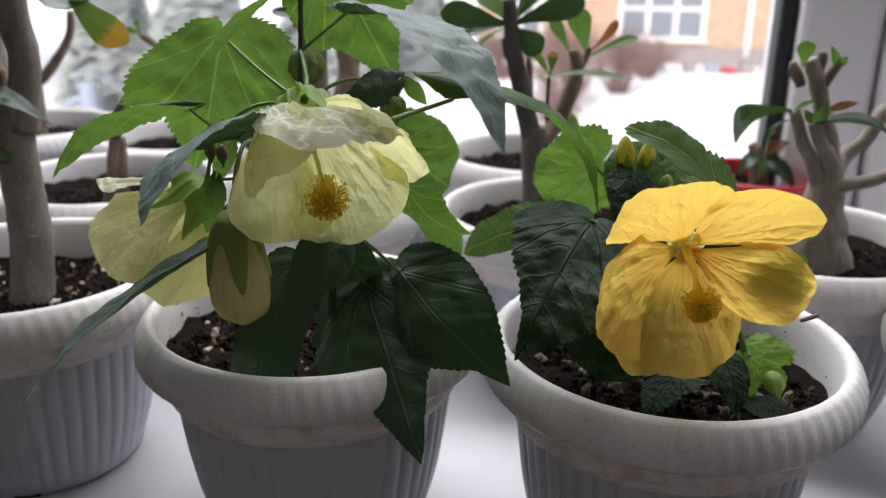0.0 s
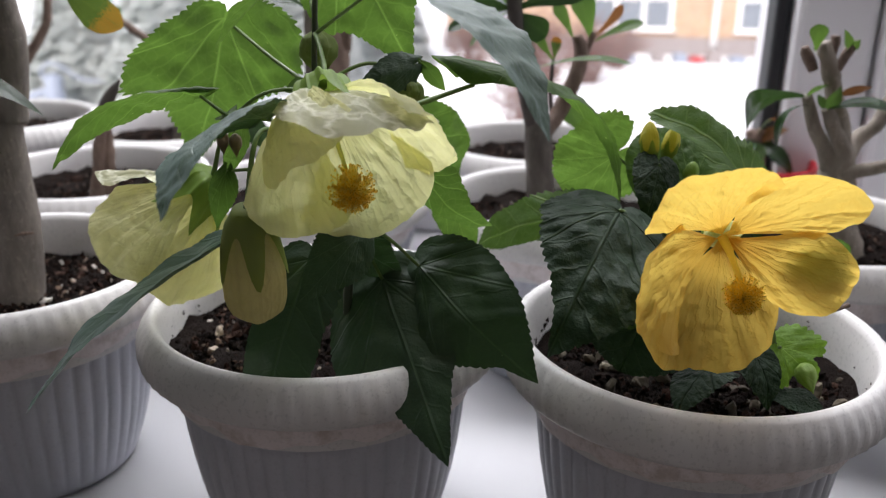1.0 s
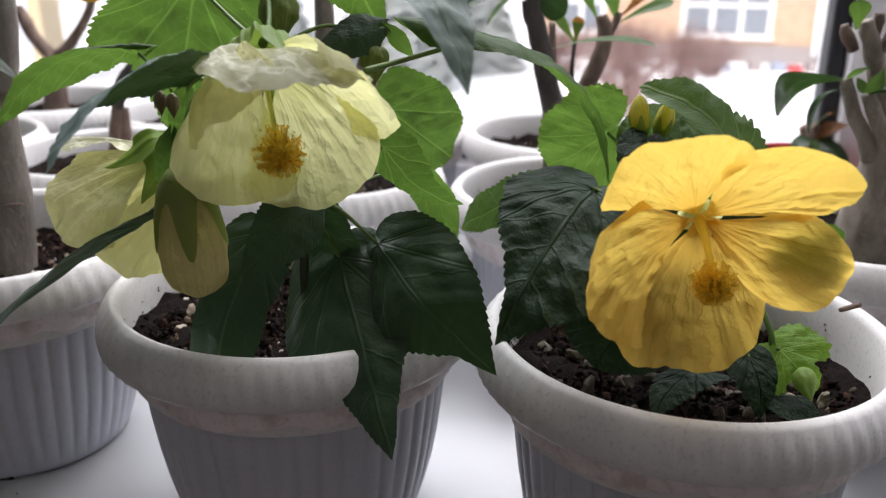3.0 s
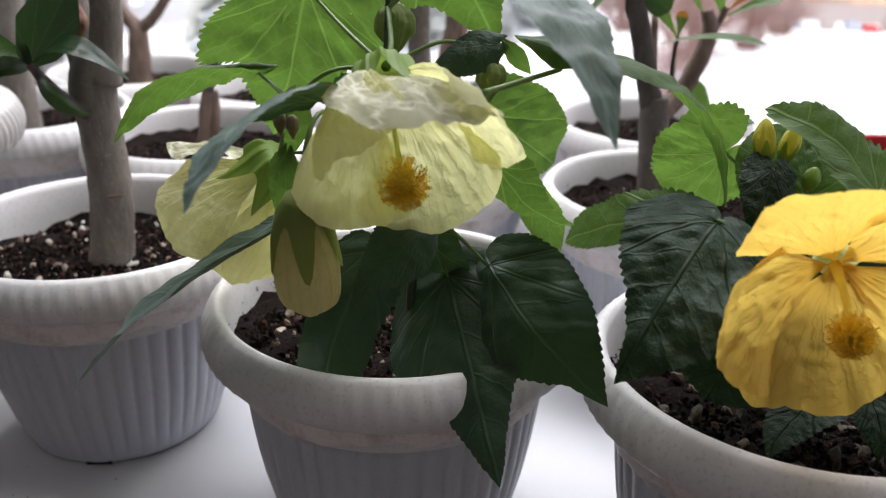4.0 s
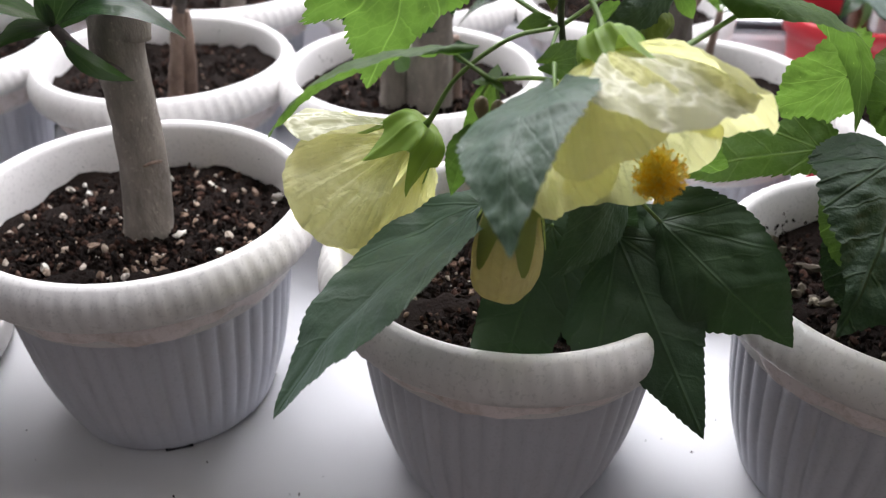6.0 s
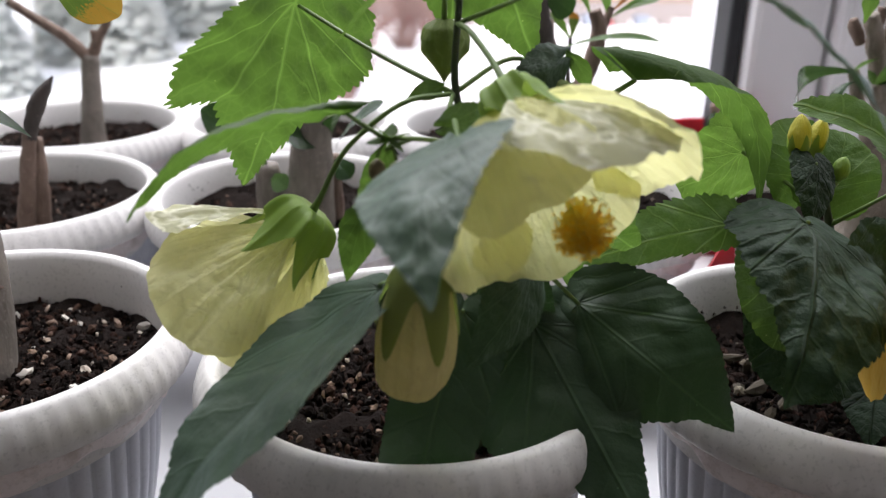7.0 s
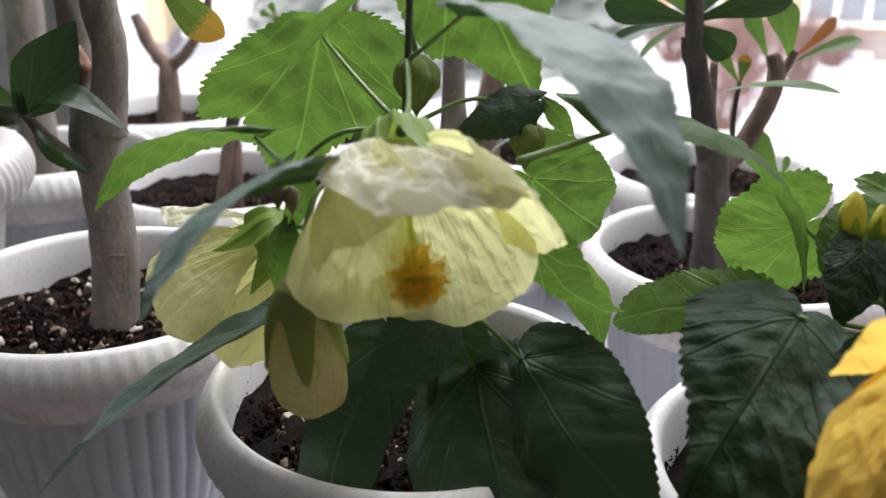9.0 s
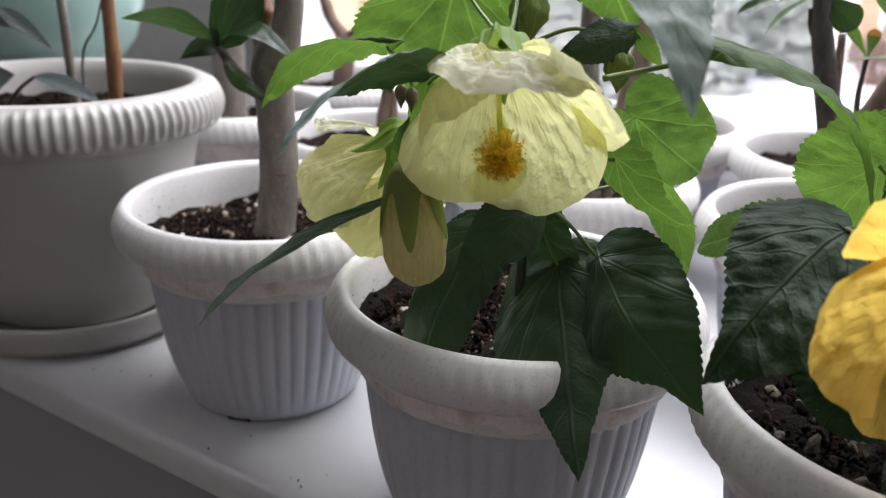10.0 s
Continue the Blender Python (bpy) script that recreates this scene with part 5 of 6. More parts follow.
stem(T, "branch", BARK, ((-0.1990, 0.3950, 0.176), (-0.2060, 0.4020, 0.194), (-0.2110, 0.4090, 0.210), (-0.2150, 0.412, 0.24), (-0.216, 0.413, 0.275)), (0.0090, 0.0082, 0.0078, 0.0072, 0.0070), 20, 0.08, 8)
stem(T, "peeling_bark", BARK_RED, ((-0.2050, 0.3960, 0.199), (-0.2055, 0.3985, 0.2065), (-0.2075, 0.4010, 0.214)), (0.0018, 0.0045, 0.0016), 10, 0.3)
stem(T, "bark_scar", BARK_BROWN, ((-0.1975, 0.3869, 0.1262), (-0.1940, 0.3888, 0.1268), (-0.1912, 0.3925, 0.1258)), (0.0004, 0.0011, 0.0006), 8, 0.3)
TW = (-0.2150, 0.3733, 0.1905)
stem(T, "twig", BARK_DARK, ((-0.2000, 0.3880, 0.167), (-0.2060, 0.3815, 0.172), (-0.2110, 0.3765, 0.182), TW), (0.0040, 0.0036, 0.0028, 0.0020), 12, 0.1)
spoon(T, LEAF_OIL, TW, (-0.2798, 0.3789, 0.1990), (0.1, 0.5, -0.8), 0.0090, "lance", arch=0.12)
spoon(T, LEAF_OIL, TW, (-0.1980, 0.3885, 0.2260), (0.75, 0.3, -0.6), 0.0125, "lance", arch=0.06)
spoon(T, LEAF_OIL, (-0.2125, 0.3735, 0.1915), (-0.1680, 0.3671, 0.1918), (0.1, 0.9, 0.35), 0.0075, "lance", arch=0.22, curl=0.12)
spoon(T, LEAF_OIL, (-0.2135, 0.3740, 0.1850), (-0.1905, 0.3740, 0.1690), (0.4, -0.3, 0.8), 0.0060, "lance", arch=0.1)
spoon(T, LEAF_OIL, TW, (-0.2370, 0.3700, 0.1830), (0.1, 0.5, -0.6), 0.0060, "lance", arch=0.12)
spoon(T, LEAF_OIL, TW, (-0.2190, 0.3740, 0.2030), (1, 0.1, 0), 0.0032, "lance")
spoon(T, LEAF_ORANGE, (-0.1680, 0.398, 0.2480), (-0.1402, 0.399, 0.2205), (0.6, -0.25, 0.7), 0.0092, "spoon", arch=0.12)
spoon(T, LEAF_OIL, (-0.1800, 0.392, 0.2480), (-0.1480, 0.389, 0.2400), (0.2, 0.7, 0.3), 0.0080, "lance", arch=-0.22, curl=-0.1)

T = tree("grey desert rose with a swollen trunk and stubby branches", (0.2117, 0.4535, 0.088))
stem(T, "trunk", BARK_PALE, ((0.2210, 0.455, 0.080), (0.2190, 0.454, 0.100), (0.2175, 0.453, 0.120), (0.2172, 0.452, 0.142), (0.2180, 0.452, 0.156)), (0.0220, 0.0182, 0.0138, 0.0094, 0.0064), 32, 0.12, 8, seed=4)
stem(T, "branch", BARK_PALE, ((0.2185, 0.452, 0.146), (0.2150, 0.452, 0.165), (0.2090, 0.452, 0.183), (0.2040, 0.452, 0.199), (0.1990, 0.452, 0.211)), (0.0064, 0.0052, 0.0045, 0.0044, 0.0038), 18, 0.22, 8)
stem(T, "branch", BARK_PALE, ((0.2120, 0.451, 0.146), (0.2065, 0.450, 0.157), (0.2000, 0.450, 0.167), (0.1935, 0.450, 0.184)), (0.0050, 0.0042, 0.0036, 0.0028), 14, 0.1)
stem(T, "branch", BARK_PALE, ((0.2190, 0.449, 0.150), (0.2130, 0.446, 0.160), (0.2075, 0.444, 0.168), (0.2020, 0.443, 0.1785)), (0.0050, 0.0042, 0.0038, 0.0030), 14, 0.2)
stem(T, "branch", BARK_PALE, ((0.2200, 0.455, 0.150), (0.2290, 0.459, 0.160), (0.2385, 0.460, 0.168), (0.2455, 0.461, 0.1815), (0.2580, 0.462, 0.1880), (0.2720, 0.463, 0.1900)), (0.0058, 0.0045, 0.0040, 0.0041, 0.0037, 0.0034), 14, 0.2)
stem(T, "branch", BARK_PALE, ((0.2160, 0.448, 0.142), (0.2260, 0.442, 0.1465), (0.2350, 0.440, 0.149), (0.2450, 0.438, 0.1535)), (0.0046, 0.0038, 0.0034, 0.0030), 12, 0.12)
for x, y, z, dx in ((0.1915, 0.452, 0.207, -0.002), (0.2105, 0.451, 0.2075, 0.003), (0.2045, 0.452, 0.2125, 0.0)):
    stem(T, "twig_stub", BARK_BROWN, ((x * 0.6 + 0.0805, y, z - 0.010), (x, y, z - 0.003), (x + dx, y, z + 0.002)), (0.0026, 0.0030, 0.0024), 9, 0.35)
spoon(T, LEAF_LIME, (0.1945, 0.451, 0.207), (0.1935, 0.449, 0.2205), (1, 0.1, 0), 0.0052)
spoon(T, LEAF_LIME, (0.2120, 0.450, 0.208), (0.2070, 0.449, 0.2180), (0.8, 0.1, 0.5), 0.0026, "lance")
spoon(T, LEAF_LIME, (0.2120, 0.450, 0.208), (0.2160, 0.449, 0.2130), (0.6, 0.1, -0.6), 0.0026, "lance")
spoon(T, LEAF_OIL, (0.1915, 0.449, 0.184), (0.1615, 0.444, 0.1690), (-0.35, -0.45, 0.8), 0.0105, arch=0.33, rows=30)
spoon(T, LEAF_OIL, (0.2000, 0.442, 0.1790), (0.1765, 0.438, 0.1600), (0.2, 0.9, 0.1), 0.0045, arch=0.35, rows=30)
spoon(T, LEAF_OIL, (0.2020, 0.442, 0.1790), (0.2475, 0.438, 0.1640), (0.1, 0.8, 0.3), 0.0062, "lance", arch=0.22, rows=30)
spoon(T, LEAF_OIL_LIGHT, (0.2010, 0.442, 0.1790), (0.2065, 0.441, 0.1905), (0.7, 0.2, -0.5), 0.0042, "lance")
spoon(T, LEAF_OIL_LIGHT, (0.2000, 0.442, 0.1790), (0.1960, 0.444, 0.1860), (0.7, 0.2, 0.5), 0.0026, "lance")
spoon(T, LEAF_OIL_LIGHT, (0.1935, 0.450, 0.184), (0.2030, 0.446, 0.1905), (0.4, 0.5, -0.5), 0.0026, "lance")
spoon(T, LEAF_BROWN, (0.2110, 0.451, 0.1845), (0.2260, 0.448, 0.1890), (0.1, 0.3, 0.9), 0.0024, "lance", arch=0.2)
spoon(T, LEAF_OIL, (0.2470, 0.437, 0.1530), (0.2580, 0.434, 0.1400), (0.7, 0.2, 0.5), 0.0080)
stem(T, "twig_stub", BARK_RED, ((0.2440, 0.438, 0.153), (0.2440, 0.438, 0.162)), (0.0020, 0.0014), 7, 0.3)

T = tree("desert rose with a dark forked trunk and narrow leaves", (0.0652, 0.5, 0.085))
stem(T, "trunk", BARK_MID, ((0.0670, 0.500, 0.082), (0.0648, 0.500, 0.100), (0.0628, 0.500, 0.125), (0.0605, 0.501, 0.150), (0.0600, 0.501, 0.163)), (0.0125, 0.0100, 0.0084, 0.0080, 0.0070), 20, 0.05, 8)
stem(T, "branch", BARK_DARK, ((0.0600, 0.501, 0.154), (0.0545, 0.500, 0.172), (0.0505, 0.500, 0.190), (0.0465, 0.500, 0.206), (0.0435, 0.502, 0.228), (0.0425, 0.503, 0.236)), (0.0066, 0.0058, 0.0055, 0.0050, 0.0042, 0.0038), 16, 0.08, 8)
stem(T, "branch", BARK_BROWN, ((0.0640, 0.506, 0.152), (0.0735, 0.512, 0.1625), (0.0825, 0.515, 0.182), (0.0855, 0.517, 0.197), (0.0825, 0.518, 0.2065)), (0.0056, 0.0050, 0.0046, 0.0042, 0.0032), 14, 0.1, 8)
stem(T, "branch", BARK_BROWN, ((0.0850, 0.517, 0.1940), (0.0895, 0.519, 0.200), (0.0930, 0.520, 0.208)), (0.0028, 0.0024, 0.0018), 10, 0.1)
stem(T, "twig", BARK_BROWN, ((0.0600, 0.508, 0.158), (0.0575, 0.510, 0.177), (0.0560, 0.512, 0.203)), (0.0030, 0.0024, 0.0018), 9, 0.1)
stem(T, "twig", BARK_DARK, ((0.0690, 0.512, 0.163), (0.0682, 0.514, 0.178), (0.0690, 0.515, 0.193)), (0.0014, 0.0013, 0.0011), 8, 0.1)
stem(T, "twig", BARK_DARK, ((0.0480, 0.500, 0.197), (0.0420, 0.500, 0.205), (0.0400, 0.500, 0.215)), (0.0018, 0.0015, 0.0012), 8, 0.1)
TOP = Vector((0.0430, 0.502, 0.226))
for tip, side, half, mat in (((0.0031, 0.494, 0.2290), (0.1, 0.3, 0.9), 0.0085, LEAF_OIL), ((0.0066, 0.500, 0.2104), (0.1, 0.7, 0.6), 0.0050, LEAF_OIL), ((0.0622, 0.497, 0.2080), (-0.3, 0.2, 0.9), 0.0075, LEAF_OIL),
                            ((0.0850, 0.495, 0.2360), (-0.2, 0.3, 0.9), 0.0080, LEAF_OIL), ((0.0200, 0.515, 0.2000), (0.2, 0.7, 0.6), 0.0048, LEAF_OIL_LIGHT), ((0.0250, 0.51, 0.2420), (0.7, 0.4, 0.5), 0.0080, LEAF_OIL_LIGHT),
                            ((0.0600, 0.52, 0.2500), (0.7, 0.4, -0.5), 0.0080, LEAF_OIL)):
    spoon(T, mat, TOP + Vector((0, 0, -0.004)), tip, side, half)
for start, tip, side, half, mat in (((0.0915, 0.520, 0.2030), (0.0830, 0.523, 0.2310), (0.9, 0.1, 0.2), 0.0075, LEAF_OIL_LIGHT), ((0.0930, 0.520, 0.2060), (0.1085, 0.520, 0.2240), (0.6, 0.3, -0.5), 0.0036, LEAF_BROWN),
                                   ((0.0935, 0.520, 0.2030), (0.1220, 0.522, 0.2140), (0.2, 0.6, 0.7), 0.0040, LEAF_OIL_LIGHT), ((0.0810, 0.519, 0.2040), (0.0690, 0.522, 0.2250), (0.8, 0.2, 0.4), 0.0042, LEAF_OIL_LIGHT),
                                   ((0.0560, 0.495, 0.1905), (0.1108, 0.495, 0.1932), (0.05, 0.95, 0.25), 0.0048, LEAF_OIL_LIGHT), ((0.0690, 0.515, 0.1920), (0.0705, 0.517, 0.2060), (0.9, 0.2, 0.2), 0.0034, LEAF_ORANGE),
                                   ((0.0690, 0.515, 0.1920), (0.0580, 0.517, 0.2070), (0.8, 0.2, 0.5), 0.0030, LEAF_LIME), ((0.0978, 0.536, 0.1400), (0.0785, 0.538, 0.1640), (0.7, 0.3, 0.6), 0.0075, LEAF_OIL_LIGHT),
                                   ((0.0978, 0.536, 0.1400), (0.1000, 0.538, 0.1530), (0.9, 0.3, 0.2), 0.0022, LEAF_OIL_LIGHT), ((0.0978, 0.536, 0.1400), (0.1190, 0.532, 0.1440), (0.1, 0.8, 0.4), 0.0040, LEAF_OIL)):
    spoon(T, mat, start, tip, side, half)
stem(T, "side_shoot", BARK_BROWN, ((0.0900, 0.530, 0.085), (0.0940, 0.533, 0.115), (0.0978, 0.536, 0.141)), (0.0030, 0.0026, 0.0020), 9, 0.15)

T = tree("two short bare brown stems of a pruned plant", (-0.212, 0.53, 0.085))
stem(T, "stem", BARK_BROWN, ((-0.2150, 0.530, 0.084), (-0.2140, 0.530, 0.102), (-0.2100, 0.530, 0.127), (-0.2055, 0.530, 0.150)), (0.0058, 0.0046, 0.0038, 0.0036), 14, 0.30, 8)
stem(T, "stem", BARK_DARK, ((-0.2060, 0.530, 0.146), (-0.2020, 0.530, 0.160), (-0.1960, 0.530, 0.170), (-0.1912, 0.530, 0.1768)), (0.0036, 0.0040, 0.0032, 0.0006), 12, 0.30, 8)
stem(T, "stem", BARK_BROWN, ((-0.2095, 0.534, 0.084), (-0.2070, 0.534, 0.105), (-0.2045, 0.533, 0.128), (-0.2030, 0.533, 0.146)), (0.0045, 0.0042, 0.0036, 0.0022), 12, 0.16, 8)

T = tree("slim grey trunk forked into bare curved branches", (-0.2055, 0.70, 0.085))
stem(T, "trunk", BARK, ((-0.2060, 0.700, 0.084), (-0.2050, 0.700, 0.104), (-0.2022, 0.700, 0.136), (-0.2000, 0.700, 0.160)), (0.0105, 0.0085, 0.0066, 0.0055), 16, 0.08, 8)
stem(T, "branch", BARK_BROWN, ((-0.2000, 0.700, 0.156), (-0.2125, 0.700, 0.1705), (-0.2315, 0.700, 0.1845), (-0.2455, 0.700, 0.195)), (0.0046, 0.0038, 0.0032, 0.0028), 12, 0.12, 8)
stem(T, "branch", BARK_BROWN, ((-0.1995, 0.700, 0.158), (-0.1930, 0.700, 0.171), (-0.1860, 0.700, 0.184), (-0.1830, 0.700, 0.21)), (0.0042, 0.0034, 0.0028, 0.0026), 12, 0.12, 8)
stem(T, "branch", BARK_BROWN, ((-0.1950, 0.700, 0.164), (-0.1958, 0.700, 0.176)), (0.0030, 0.0024), 10, 0.12)
for tip, half, mat in (((-0.2490, 0.700, 0.2065), 0.0030, LEAF_LIME), ((-0.2580, 0.700, 0.1990), 0.0028, LEAF_LIME)):
    spoon(T, mat, (-0.2450, 0.700, 0.1950), tip, (0.6, 0.2, 0.6), half)

T = tree("pale forked bare trunk behind the other plants", (-0.3616, 0.735, 0.085))
stem(T, "trunk", BARK_BROWN, ((-0.3625, 0.735, 0.084), (-0.3610, 0.735, 0.112), (-0.3585, 0.735, 0.140), (-0.3580, 0.735, 0.152)), (0.0125, 0.0100, 0.0088, 0.0070), 14, 0.1, 8)
stem(T, "branch", BARK_BROWN, ((-0.3585, 0.735, 0.148), (-0.3725, 0.735, 0.1655), (-0.3780, 0.735, 0.178), (-0.3835, 0.735, 0.190)), (0.0064, 0.0054, 0.0052, 0.0042), 12, 0.14, 8)
stem(T, "branch", BARK_BROWN, ((-0.3570, 0.735, 0.148), (-0.3410, 0.735, 0.1605), (-0.3210, 0.735, 0.188), (-0.316, 0.735, 0.21)), (0.0058, 0.0046, 0.0038, 0.0034), 12, 0.1, 8)

T = tree("tall thick pale trunk behind the desert rose", (-0.376, 0.585, 0.085))
stem(T, "trunk", BARK, ((-0.3765, 0.585, 0.084), (-0.3760, 0.585, 0.110), (-0.3745, 0.585, 0.160), (-0.3710, 0.585, 0.214), (-0.3690, 0.585, 0.28)), (0.0150, 0.0135, 0.0125, 0.0120, 0.0118), 18, 0.06, 8)

T = tree("grey double trunk with small dark leaves", (-0.072, 0.515, 0.085))
stem(T, "trunk", BARK, ((-0.0715, 0.518, 0.084), (-0.0705, 0.518, 0.110), (-0.0690, 0.515, 0.135), (-0.0690, 0.512, 0.158), (-0.0698, 0.508, 0.180), (-0.0690, 0.506, 0.235)), (0.0155, 0.0130, 0.0112, 0.0090, 0.0062, 0.0050), 20, 0.07, 8)
stem(T, "trunk", BARK, ((-0.0900, 0.521, 0.084), (-0.0900, 0.521, 0.105), (-0.0920, 0.521, 0.130)), (0.0105, 0.0085, 0.0062), 16, 0.1, 8)
stem(T, "twig", BARK_BROWN, ((-0.0555, 0.520, 0.084), (-0.0560, 0.520, 0.11), (-0.0568, 0.520, 0.134)), (0.0040, 0.0034, 0.0030), 10, 0.15)
for start, tip, side, half, mat in (((-0.0568, 0.515, 0.1380), (-0.0338, 0.497, 0.1657), (0.3, 0.8, 0.4), 0.0065, LEAF_OIL), ((-0.0590, 0.515, 0.1400), (-0.0830, 0.500, 0.1500), (0.3, 0.7, 0.5), 0.0070, LEAF_OIL),
                                   ((-0.0920, 0.521, 0.1300), (-0.1215, 0.500, 0.1650), (0.5, 0.5, 0.4), 0.0100, LEAF_OIL), ((-0.0600, 0.515, 0.1390), (-0.0573, 0.500, 0.1602), (0.8, 0.3, 0.3), 0.0055, LEAF_OIL),
                                   ((-0.0568, 0.520, 0.1330), (-0.0500, 0.505, 0.1250), (0.6, 0.3, 0.6), 0.0060, LEAF_OIL), ((-0.0900, 0.520, 0.1250), (-0.0830, 0.500, 0.1230), (0.4, 0.4, 0.6), 0.0055, LEAF_OIL_LIGHT),
                                   ((-0.0690, 0.506, 0.2300), (-0.0900, 0.500, 0.2480), (0.4, 0.4, 0.6), 0.0070, LEAF_OIL_LIGHT), ((-0.0690, 0.506, 0.2200), (-0.0960, 0.510, 0.2280), (0.2, 0.6, 0.6), 0.0040, LEAF_OIL)):
    spoon(T, mat, start, tip, side, half)

T = tree("brown twisted trunk close to the window pane", (-0.0825, 0.69, 0.085))
stem(T, "trunk", BARK_BROWN, ((-0.0830, 0.690, 0.084), (-0.0825, 0.690, 0.114), (-0.0795, 0.690, 0.147), (-0.0755, 0.690, 0.170), (-0.0800, 0.690, 0.188), (-0.0860, 0.690, 0.200)), (0.0120, 0.0105, 0.0095, 0.0085, 0.0065, 0.0050), 16, 0.1, 8)
stem(T, "branch", BARK_BROWN, ((-0.0760, 0.690, 0.165), (-0.0700, 0.690, 0.180), (-0.0680, 0.690, 0.200)), (0.0060, 0.0050, 0.0042), 12, 0.1, 8)


# ---- other things on the board ----
RED = plain("red_plastic", (0.42, 0.016, 0.025), 0.35, 80, 0.1, 0.05)
TURQUOISE = plain("turquoise_plastic", (0.36, 0.54, 0.50), 0.2, 20, 0.08, 0.02)
SILVER_LEAF = leaf_material("silvery_dark_leaf", (0.10, 0.12, 0.12), (0.07, 0.085, 0.085), (0.2, 0.22, 0.22), (0.10, 0.14, 0.10), 0.35, 0.15, 0.35)

# plant with canes in the large pot
T = tree("thin cane plant with a brown stick and silvery leaves", (-0.345, 0.42, 0.125))
stem(T, "stick", BARK_RED, ((-0.3300, 0.420, 0.120), (-0.3302, 0.420, 0.146), (-0.3288, 0.420, 0.1715), (-0.3290, 0.420, 0.188), (-0.3284, 0.420, 0.27)), (0.0044, 0.0042, 0.0045, 0.0038, 0.0038), 14, 0.06, 8, "brown bamboo-like stick")
stem(T, "cane", BARK, ((-0.3622, 0.420, 0.120), (-0.3634, 0.420, 0.148), (-0.3646, 0.420, 0.182), (-0.3670, 0.420, 0.27)), (0.0030, 0.0028, 0.0027, 0.0025), 10, 0.05)
stem(T, "twig", BARK_DARK, ((-0.3560, 0.420, 0.120), (-0.3532, 0.420, 0.168), (-0.3400, 0.420, 0.188), (-0.3300, 0.420, 0.210)), (0.0007, 0.0007, 0.0006, 0.0006), 6)
for start, tip, side, half in (((-0.365, 0.395, 0.160), (-0.315, 0.397, 0.147), (0.1, 0.8, 0.5), 0.0060), ((-0.392, 0.400, 0.196), (-0.354, 0.400, 0.175), (0.3, 0.6, 0.6), 0.0050),
                               ((-0.405, 0.395, 0.150), (-0.378, 0.392, 0.160), (0.4, 0.2, 0.8), 0.0090), ((-0.42, 0.40, 0.190), (-0.372, 0.398, 0.185), (0.4, 0.5, 0.6), 0.0045)):
    spoon(T, SILVER_LEAF, start, tip, side, half, "lance")
stem(T, "twig", BARK_DARK, ((-0.400, 0.398, 0.135), (-0.382, 0.396, 0.150), (-0.365, 0.395, 0.160)), (0.0012, 0.0011, 0.0009), 7)

# humidifier behind it
hum = thing("humidifier", "turquoise round tank on a white plastic base", "humidifier", pose(-0.482, 0.515, SILL))
part("base", lathe([(0, 0), (0.062, 0), (0.066, 0.004), (0.066, 0.10), (0.060, 0.122), (0.045, 0.130), (0.0, 0.131)], 60, None, False), POT_CLEAN, hum, "white plastic base")
part("tank", lathe([(0.030, 0.1305), (0.048, 0.138), (0.061, 0.155), (0.068, 0.18), (0.070, 0.205), (0.066, 0.235), (0.052, 0.262), (0.030, 0.275), (0.001, 0.278)], 60), TURQUOISE, hum, "rounded turquoise tank")
part("handle", box(bmesh.new(), 0.030, 0.062, -0.052, -0.030, 0.105, 0.141, 0.006), POT_CLEAN, hum, "white plastic handle")

# small red pot with a brown-leaved plant by the window
pot = thing("flower_pot", "small red plastic flower pot by the window", "flower pot", pose(0.252, 0.665, SILL))
part("pot_body", lathe([(0.0, 0.002), (0.030, 0.002), (0.033, 0.0), (0.043, 0.070), (0.0445, 0.074), (0.0475, 0.075), (0.0485, 0.088), (0.0470, 0.090), (0.0450, 0.088), (0.043, 0.070)], 64, None, False), RED, pot)
part("soil", soil_mesh(0.043, 0.072, 71), SOIL, pot, "dark crumbly potting soil")
T = tree("small brown stub with drooping brown and green leaves", (0.252, 0.66, 0.08))
stem(T, "trunk", BARK_BROWN, ((0.2545, 0.660, 0.078), (0.2530, 0.660, 0.095), (0.2485, 0.660, 0.114), (0.2440, 0.660, 0.1205)), (0.0085, 0.0072, 0.0060, 0.0035), 14, 0.12, 8)
stem(T, "branch", BARK_BROWN, ((0.2500, 0.660, 0.112), (0.2545, 0.660, 0.122)), (0.0044, 0.0034), 10, 0.1)
for tip, side, half, mat in (((0.2740, 0.655, 0.1230), (0.2, 0.5, 0.8), 0.0055, LEAF_BROWN), ((0.2640, 0.652, 0.1330), (0.6, 0.3, 0.6), 0.0050, LEAF_ORANGE), ((0.2790, 0.648, 0.0850), (0.7, 0.3, 0.4), 0.0070, LEAF_OIL),
                             ((0.2300, 0.645, 0.0980), (0.3, 0.6, 0.5), 0.0060, LEAF_OIL), ((0.2420, 0.640, 0.0920), (0.5, 0.5, 0.4), 0.0050, LEAF_OIL_LIGHT)):
    spoon(T, mat, (0.2525, 0.659, 0.1130), tip, side, half, "lance", arch=0.2)

# red plant label between the pots
tag = thing("plant_label", "red pointed plastic plant label between the pots", "plant label", pose(0.1225, 0.412, SILL, -8, 0, 20))
bm = bmesh.new()
outline = ((-0.004, 0.0), (0.004, 0.0), (0.012, 0.085), (0.010, 0.106), (0.006, 0.104), (-0.012, 0.086))
front = [bm.verts.new((x, -0.0006, z)) for x, z in outline]
back = [bm.verts.new((x, 0.0006, z)) for x, z in outline]
bm.faces.new(front)
bm.faces.new(back[::-1])
